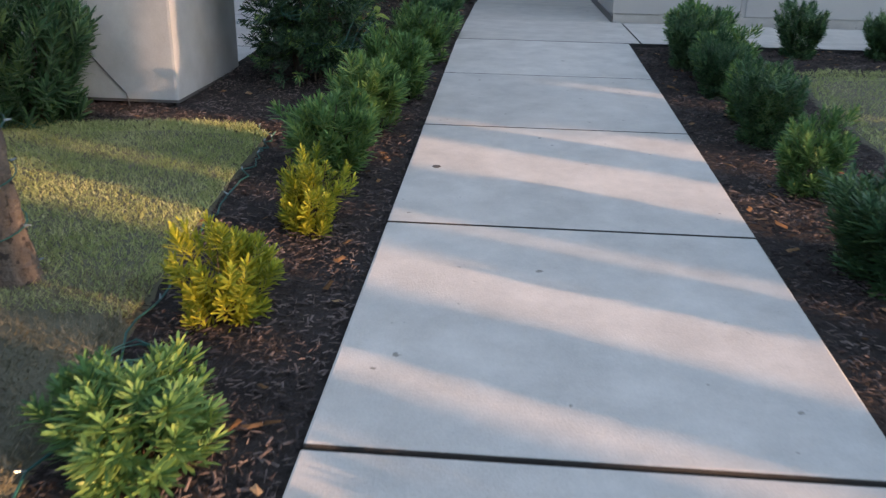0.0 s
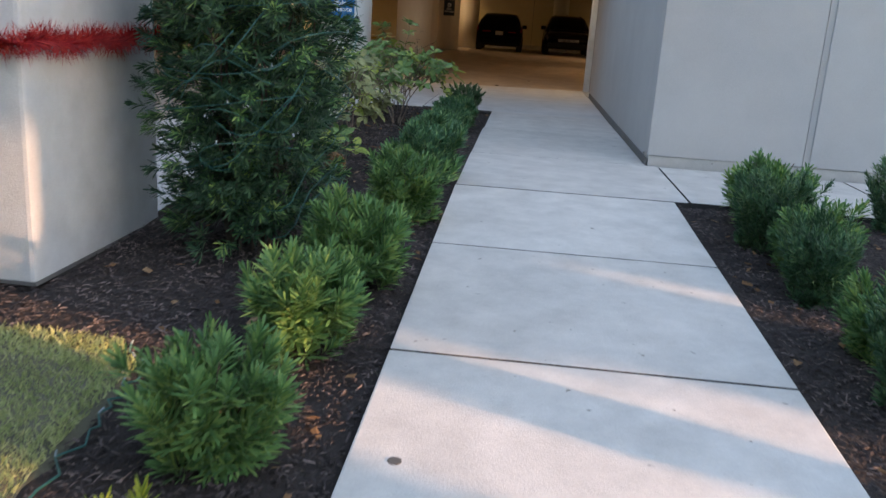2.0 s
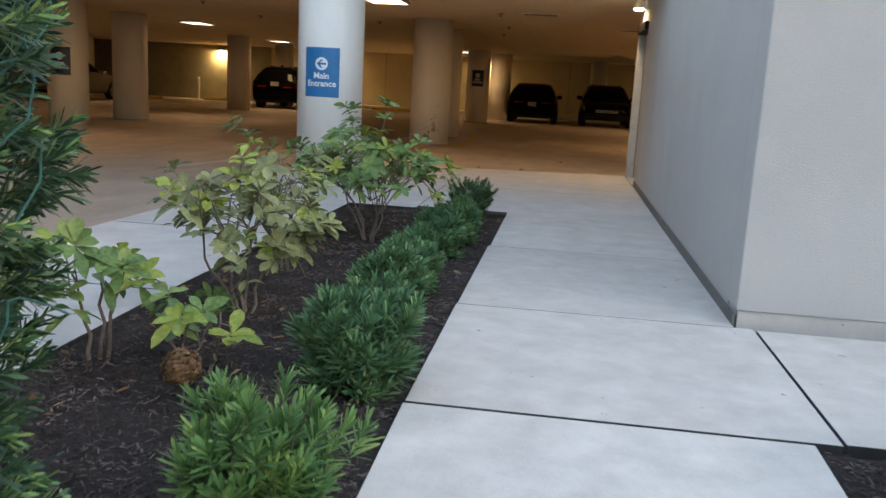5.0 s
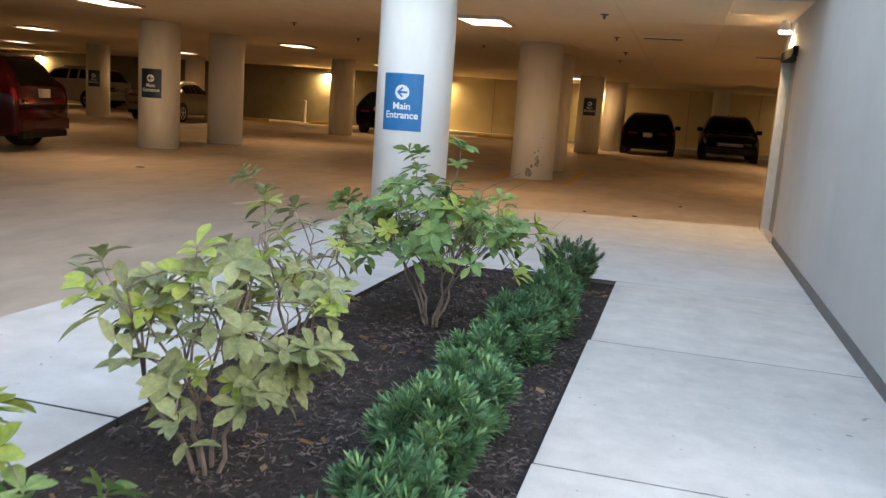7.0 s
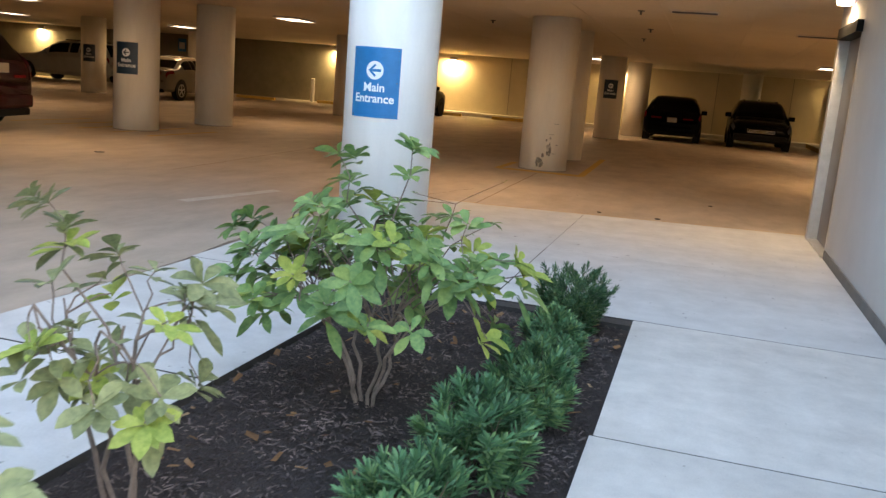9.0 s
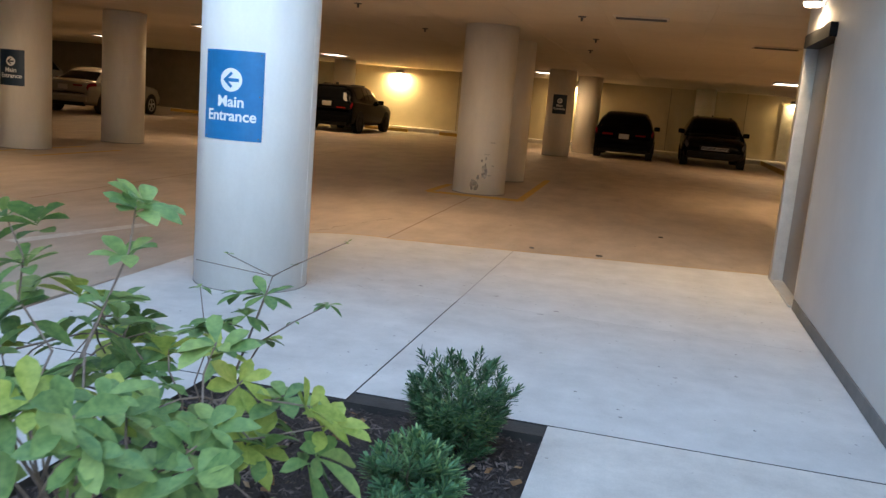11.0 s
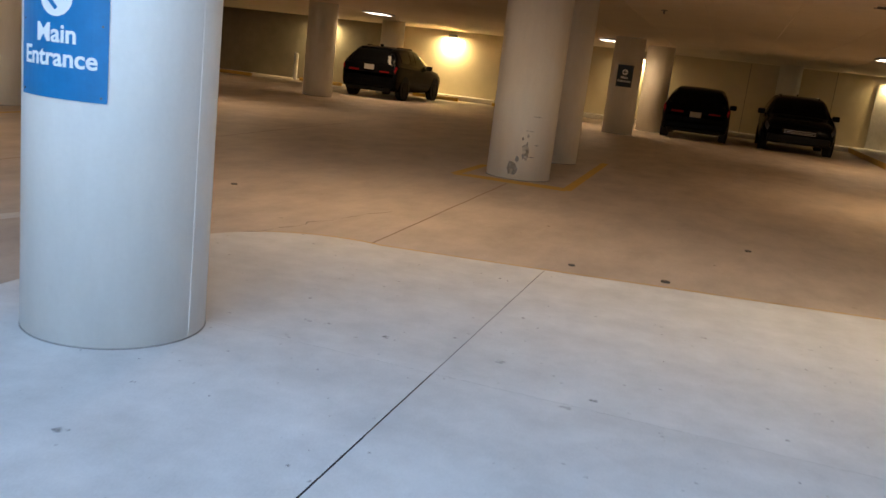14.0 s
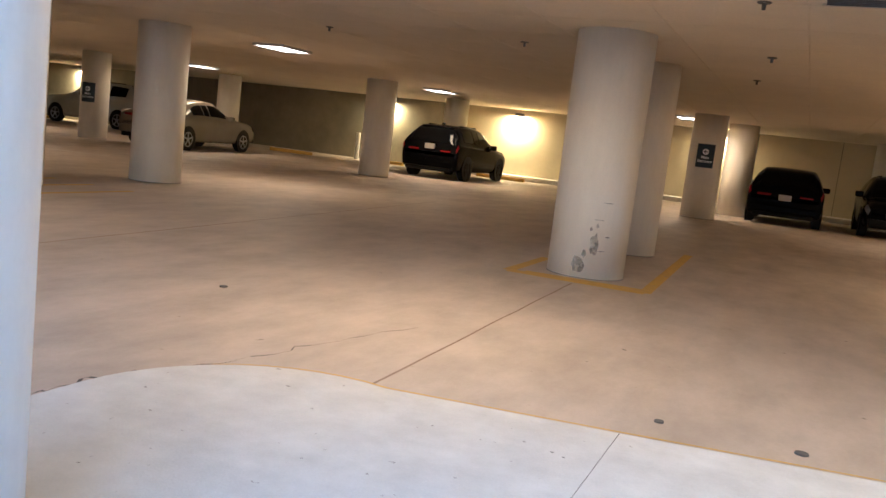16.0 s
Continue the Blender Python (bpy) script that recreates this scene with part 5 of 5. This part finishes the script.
    part("number_plate", box(-0.155, 0.155, -0.03, 0.03, plate_z * sh, plate_z * sh + 0.15, 0.004), M["plate"], t, "pale number plate")
    r = 0.36 if height > 1.7 else 0.34 if height > 1.55 else 0.32
    for side in (-1, 1):
        for yy in (length * 0.185, length * 0.815):
            bm = bmesh.new()
            bmesh.ops.create_cone(bm, cap_ends=True, segments=32, radius1=r, radius2=r, depth=0.22, matrix=Matrix.Translation((side * (half_w - 0.11), yy, r)) @ pose(0, 0, 0, 0, 90, 0))
            bmesh.ops.bevel(bm, geom=[e for e in bm.edges if len(e.link_faces) == 2 and any(len(q.verts) > 4 for q in e.link_faces)], offset=0.03, segments=2, affect="EDGES")
            wheel = part("wheel", bm, M["tyre"], t, "black tyre")
            # hub, five spokes and outer ring
            bm = bmesh.new()
            xx = side * (half_w + 0.004)
            bmesh.ops.create_cone(bm, cap_ends=True, segments=16, radius1=r * 0.16, radius2=r * 0.16, depth=0.02, matrix=Matrix.Translation((xx, yy, r)) @ pose(0, 0, 0, 0, 90, 0))
            for k in range(5):
                o = box(-0.008, 0.008, -r * 0.07, r * 0.07, r * 0.1, r * 0.63)
                bmesh.ops.transform(o, matrix=Matrix.Translation((xx, yy, r)) @ pose(0, 0, 0, 72 * k, 0, 0), verts=o.verts)
                tmp = bpy.data.meshes.new("spoke")
                o.to_mesh(tmp)
                o.free()
                bm.from_mesh(tmp)
                bpy.data.meshes.remove(tmp)
            v, f = [], []
            tube(v, f, [(xx, yy + r * 0.64 * math.cos(6.2832 * k / 24), r + r * 0.64 * math.sin(6.2832 * k / 24)) for k in range(25)], r * 0.05, r * 0.05, 6)
            tmp = bpy.data.meshes.new("ring")
            tmp.from_pydata(v, [], f)
            bm.from_mesh(tmp)
            bpy.data.meshes.remove(tmp)
            part("rim", bm, M["rim"] if rims else M["dark"], wheel, "five-spoke rim")
            bm = bmesh.new()
            bmesh.ops.create_cone(bm, cap_ends=True, segments=32, radius1=r * 1.15, radius2=r * 1.15, depth=0.05, matrix=Matrix.Translation((side * (half_w - 0.022), yy, r + 0.02)) @ pose(0, 0, 0, 0, 90, 0))
            part("wheel_arch", bm, M["dark"], t, "dark wheel arch")
    if height > 1.55:
        for side in (-1, 1):
            part("roof_rail", box(side * half_w * 0.55 - 0.012, side * half_w * 0.55 + 0.012, 0.9 * sl, 2.2 * sl, height - 0.035, height + 0.012, 0.008), M["dark"], t)
        part("antenna_fin", box(-0.02, 0.02, 0.75 * sl, 0.95 * sl, height - 0.01, height + 0.06, 0.015), M["dark"], t, "small shark-fin aerial")
        part("spoiler", box(-half_w * 0.54, half_w * 0.54, 0.40 * sl, 0.66 * sl, height * 0.935, height * 0.965, 0.015), paint, t)
    return t


def paint(name, c, rough=0.22, spec=0.2):
    m = surf(name, c, tuple(v * 0.9 for v in c), rough, 2, 40, 0.0, grain=0.03, coat=0.0, mottle=0.05)
    m.node_tree.nodes["Principled BSDF"].inputs["Specular IOR Level"].default_value = spec
    return m


BLACK, RED, SILVER, WHITE_P = paint("black_paint", (0.003, 0.003, 0.0035), 0.2, 0.06), paint("maroon_paint", (0.028, 0.0012, 0.0025), 0.15, 0.3), paint("silver_paint", (0.21, 0.185, 0.15)), paint("white_paint", (0.42, 0.41, 0.39))
car("suv", -10.8, 38.0, 0, BLACK, SUV, 0.93, 4.5, 1.62, "parked black SUV seen from behind beside the lit wall", "car", plate_z=0.90, rims=False)
car("hatchback", -0.92, 38.5, 0, BLACK, SUV, 0.93, 4.2, 1.50, "parked black hatchback seen from behind", "car", rims=False)
car("black_car", 1.86, 43.0, 180, BLACK, SUV, 0.97, 4.6, 1.58, "parked black car facing outward", "car", rims=False)
car("red_suv", -10.55, 20.4, 104, RED, SUV, 0.96, 4.7, 1.70, "parked dark red SUV near the garage mouth", "car", rims=False, plate_z=0.92)
car("silver_sedan", -17.9, 33.9, 5, SILVER, SEDAN, 0.90, 4.7, 1.45, "parked silver sedan under the garage lamps", "car")
car("white_pickup", -25.3, 42.4, 90, WHITE_P, SUV, 0.98, 5.4, 1.85, "parked white pickup far inside the garage", "car")

# ---- floor markings and small fittings ----
mark = thing("column_marking", (0, 0, 0), "worn yellow diamond painted round two columns", "paint line", kind="structure")
mark_runs = [((-3.12, 24.82), (-3.11, 23.38), 0.06), ((-3.11, 23.38), (-1.71, 23.44), 0.09), ((-2.96, 23.50), (-1.74, 23.60), 0.055), ((-1.71, 23.44), (-1.83, 27.64), 0.06)]
for (ax, ay), (bx, by), half in mark_runs:
    d = Vector((bx - ax, by - ay, 0)).normalized() * half
    s = Vector((-d.y, d.x, 0))
    bm = bmesh.new()
    vs = [bm.verts.new((p.x, p.y, -0.0025)) for p in (Vector((ax, ay, 0)) - s, Vector((bx, by, 0)) - s, Vector((bx, by, 0)) + s, Vector((ax, ay, 0)) + s)]
    bm.faces.new(vs)
    part("paint_stripe", bm, M["yellow"], mark)


def flat_mark(name, x0, x1, y0, y1, material, label, z=-0.003):
    bm = bmesh.new()
    vs = [bm.verts.new(c) for c in ((x0, y0, z), (x1, y0, z), (x1, y1, z), (x0, y1, z))]
    bm.faces.new(vs)
    return tagged(part(name, bm, material), label, "paint line", kind="structure")


for x in (-12.4, -8.9, -6.1):
    flat_mark("bay_line", x - 0.05, x + 0.05, 37.2, 43.5, M["line"], "worn white parking bay line")
for x in (-21.5, -17.6, -14.6):
    flat_mark("bay_line", x - 0.05, x + 0.05, 36.5, 42.5, M["line"], "worn white parking bay line")
for (ax, ay), (bx, by), half in (((-15.75, 28.8), (-14.5, 29.3), 0.05), ((-15.6, 32.4), (-14.9, 33.4), 0.05), ((-4.66, 16.6), (-4.36, 18.0), 0.07)):
    d = Vector((bx - ax, by - ay, 0)).normalized()
    s = Vector((-d.y, d.x, 0)) * half
    bm = bmesh.new()
    bm.faces.new([bm.verts.new((px + k * s.x, py + k * s.y, -0.003)) for px, py, k in ((ax, ay, -1), (bx, by, -1), (bx, by, 1), (ax, ay, 1))])
    tagged(part("bay_line", bm, M["line"]), "short worn white paint line on the garage floor", "paint line", kind="structure")
for k in range(5):
    flat_mark("hatch_line", -12.2 + k * 0.75, -12.1 + k * 0.75, 22.2, 24.4, M["yellow"], "worn yellow hatching stripe by the column")


def wheel_stop(x, y, turn=0):
    t = thing("wheel_stop", (x, y, -0.006), "worn yellow concrete wheel stop on the floor", "wheel stop", "wheel stops", turn)
    bm = box(-0.9, 0.9, -0.08, 0.08, 0, 0.12, 0.025)
    part("block", bm, M["yellow"], t)


for x, y in ((-18.15, 41.8), (-15.2, 43.5), (-33.0, 43.2), (-10.4, 43.4), (-7.3, 43.4), (-25.0, 43.0)):
    wheel_stop(x, y)


def bollard(x, y):
    t = thing("bollard", (x, y, 0), "short white bollard by the grey wall", "bollard")
    part("post", cyl(0, 0, -0.006, 1.0, 0.09, 0.09, 24), M["white"], t)
    part("cap", cyl(0, 0, 1.0, 1.03, 0.09, 0.05, 24), M["white"], t)


bollard(-16.6, 44.0)

# floor joints, drains and cracks
for nm, b in (("floor_joint", ((-2.28, 18.9), (-2.4, 23.25))), ("floor_joint", ((-6.15, 18.6), (-7.0, 30.2)))):
    (ax, ay), (bx, by) = b
    a, c = Vector((ax, ay, 0)), Vector((bx, by, 0))
    s = (c - a).cross(Vector((0, 0, 1))).normalized() * 0.008
    bm = bmesh.new()
    rr = random.Random(3)
    prev = None
    for k in range(13):
        p = a.lerp(c, k / 12) + s * rr.uniform(-0.6, 0.6)
        cur = (bm.verts.new((p.x - s.x, p.y - s.y, -0.003)), bm.verts.new((p.x + s.x, p.y + s.y, -0.003)))
        if prev:
            bm.faces.new((prev[0], cur[0], cur[1], prev[1]))
        prev = cur
    tagged(part(nm, bm, M["crack"]), "thin brown joint line in the garage floor", "joint", kind="structure")
for x, y, rad in ((-0.24, 19.42, 0.034), (-0.91, 19.4, 0.025), (-7.9, 19.4, 0.07), (-4.25, 20.2, 0.03), (0.35, 21.3, 0.03)):
    t = thing("floor_drain", (x, y, -0.006), "small dark round cap set in the concrete floor", "drain cap", "floor caps")
    part("cap", cyl(0, 0, 0.0, 0.0085, rad, rad * 0.95, 20), M["grime"], t)
t = thing("walk_cap", (-0.01, 5.68, ground_z(5.68) - 0.002), "small dark round metal cap in the walk", "drain cap", "floor caps")
part("cap", cyl(0, 0, 0.0, 0.004, 0.022, 0.021, 16), M["grime"], t)

# wandering crack by the apron and small stains on it
rr = random.Random(17)
way = [(-3.30, 17.69), (-3.29, 18.06), (-3.02, 18.67), (-2.90, 19.36), (-2.65, 20.33)]
bm, prev = bmesh.new(), None
for (ax, ay), (bx, by) in zip(way, way[1:]):
    for k in range(8):
        p = Vector((ax, ay, 0)).lerp(Vector((bx, by, 0)), k / 8) + Vector((rr.uniform(-0.03, 0.03), rr.uniform(-0.03, 0.03), 0))
        w = rr.uniform(0.006, 0.016)
        cur = (bm.verts.new((p.x, p.y - w, -0.003)), bm.verts.new((p.x, p.y + w, -0.003)))
        if prev:
            bm.faces.new((prev[0], cur[0], cur[1], prev[1]))
        prev = cur
tagged(part("floor_crack", bm, M["grime"]), "thin wandering crack in the garage floor", "crack", kind="structure")
for x, y in ((-1.91, 15.48), (-1.78, 15.87), (-0.35, 16.83), (-0.44, 16.68), (-0.05, 16.63), (-1.81, 17.02), (-1.39, 17.03), (-0.82, 17.04), (-1.73, 18.04), (0.06, 18.15), (-1.11, 17.24), (-1.98, 15.93)):
    v, n = [(x, y, 0.002)], 12
    size = rr.uniform(0.014, 0.04)
    for k in range(n):
        q = size * rr.uniform(0.5, 1.1)
        v.append((x + q * math.cos(6.283 * k / n), y + 0.8 * q * math.sin(6.283 * k / n), 0.002))
    tagged(pieces("floor_stain", v, [(0, 1 + k, 1 + (k + 1) % n) for k in range(n)], M["stain"]), "small grey stain on the pale apron", "stain", kind="structure")

# small dark specks scattered over the apron and the walk's end
rr = random.Random(23)
v, f = [], []
for k in range(240):
    x, y = rr.uniform(-2.9, 1.3), rr.uniform(14.75, 18.6)
    if math.hypot(x + 2.505, y - 16.47) < 0.42 or (x < -2.35 and y > 17.9):
        continue
    size, n, base = rr.uniform(0.003, 0.011), 7, len(v)
    v += [(x + size * rr.uniform(0.5, 1.3) * math.cos(6.283 * q / n), y + size * rr.uniform(0.4, 1.1) * math.sin(6.283 * q / n), 0.002) for q in range(n)]
    f.append(tuple(range(base, base + n)))
tagged(pieces("apron_specks", v, f, M["stain"]), "small dark specks on the pale concrete apron", "stain", kind="stuff")

# scuff marks on the struck column
rr = random.Random(9)
t = thing("tyre_scuffs", (-2.47, 24.07, 0), "black tyre scuff marks low on the column", "scuff marks", turn=18)
for cx, cz, w, h in ((0.02, 0.36, 0.10, 0.26), (-0.12, 0.14, 0.14, 0.20), (-0.07, 0.26, 0.05, 0.10), (0.03, 0.62, 0.12, 0.016), (0.12, 0.80, 0.12, 0.012), (0.03, 0.56, 0.03, 0.06), (-0.03, 0.52, 0.03, 0.05), (0.15, 0.45, 0.06, 0.012), (0.1, 0.3, 0.09, 0.012)):
    v, f, n = [], [], 14
    v.append((cx, 0, cz))
    for k in range(n):
        a = 6.283 * k / n
        q = rr.uniform(0.7, 1.1)
        v.append((cx + w / 2 * math.cos(a) * q, 0, cz + h / 2 * math.sin(a) * q))
    f = [(0, 1 + k, 1 + (k + 1) % n) for k in range(n)]
    p = pieces("scuff", v, f, M["scuff"], t)
    wrap(p.data, 0.41, 0.0025)


def sprinkler(x, y):
    t = thing("sprinkler_head", (x, y, CEIL), "small dark sprinkler head under the ceiling", "sprinkler", "sprinkler heads")
    part("escutcheon", cyl(0, 0, -0.012, -0.001, 0.05, 0.055, 16), M["flash"], t)
    part("nozzle", cyl(0, 0, -0.06, -0.012, 0.014, 0.018, 10), M["flash"], t)


for x, y in ((-3.9, 25.3), (-1.0, 25.2), (-0.93, 22.0), (-0.85, 18.9), (-1.3, 27.8), (-6.6, 25.1), (-3.9, 22.0), (-6.6, 22.0)):
    sprinkler(x, y)

t = thing("waste_bin", (-23.2, 44.5, -0.006), "dark plastic waste bin against the dim back wall", "waste bin")
part("body", box(-0.3, 0.3, -0.3, 0.3, 0.0, 0.85, 0.03), M["dark"], t)
part("lid", box(-0.32, 0.32, -0.32, 0.32, 0.852, 0.95, 0.03), paint("bin_lid", (0.10, 0.02, 0.02)), t, "dark red lid")
t = thing("wall_notice", (-24.1, 45.19, 1.75), "small blue and white notice on the dim wall", "sign")
part("board", box(-0.22, 0.22, -0.02, 0.0, 0.0, 0.6, 0.004), M["blue"], t)
part("panel", box(-0.15, 0.15, -0.026, -0.021, 0.12, 0.42), M["white"], t, "white panel")
door2 = thing("door_2", (5.0, 45.19, 0.15), "pale metal door in the far corner of the garage", "door", kind="structure")
part("door_panel", box(-0.45, 0.25, -0.03, 0.0, 0.0, 2.05, 0.004), M["metal"], door2)
part("door_frame", box(-0.52, -0.452, -0.05, 0.0, 0.0, 2.12), M["metal"], door2)
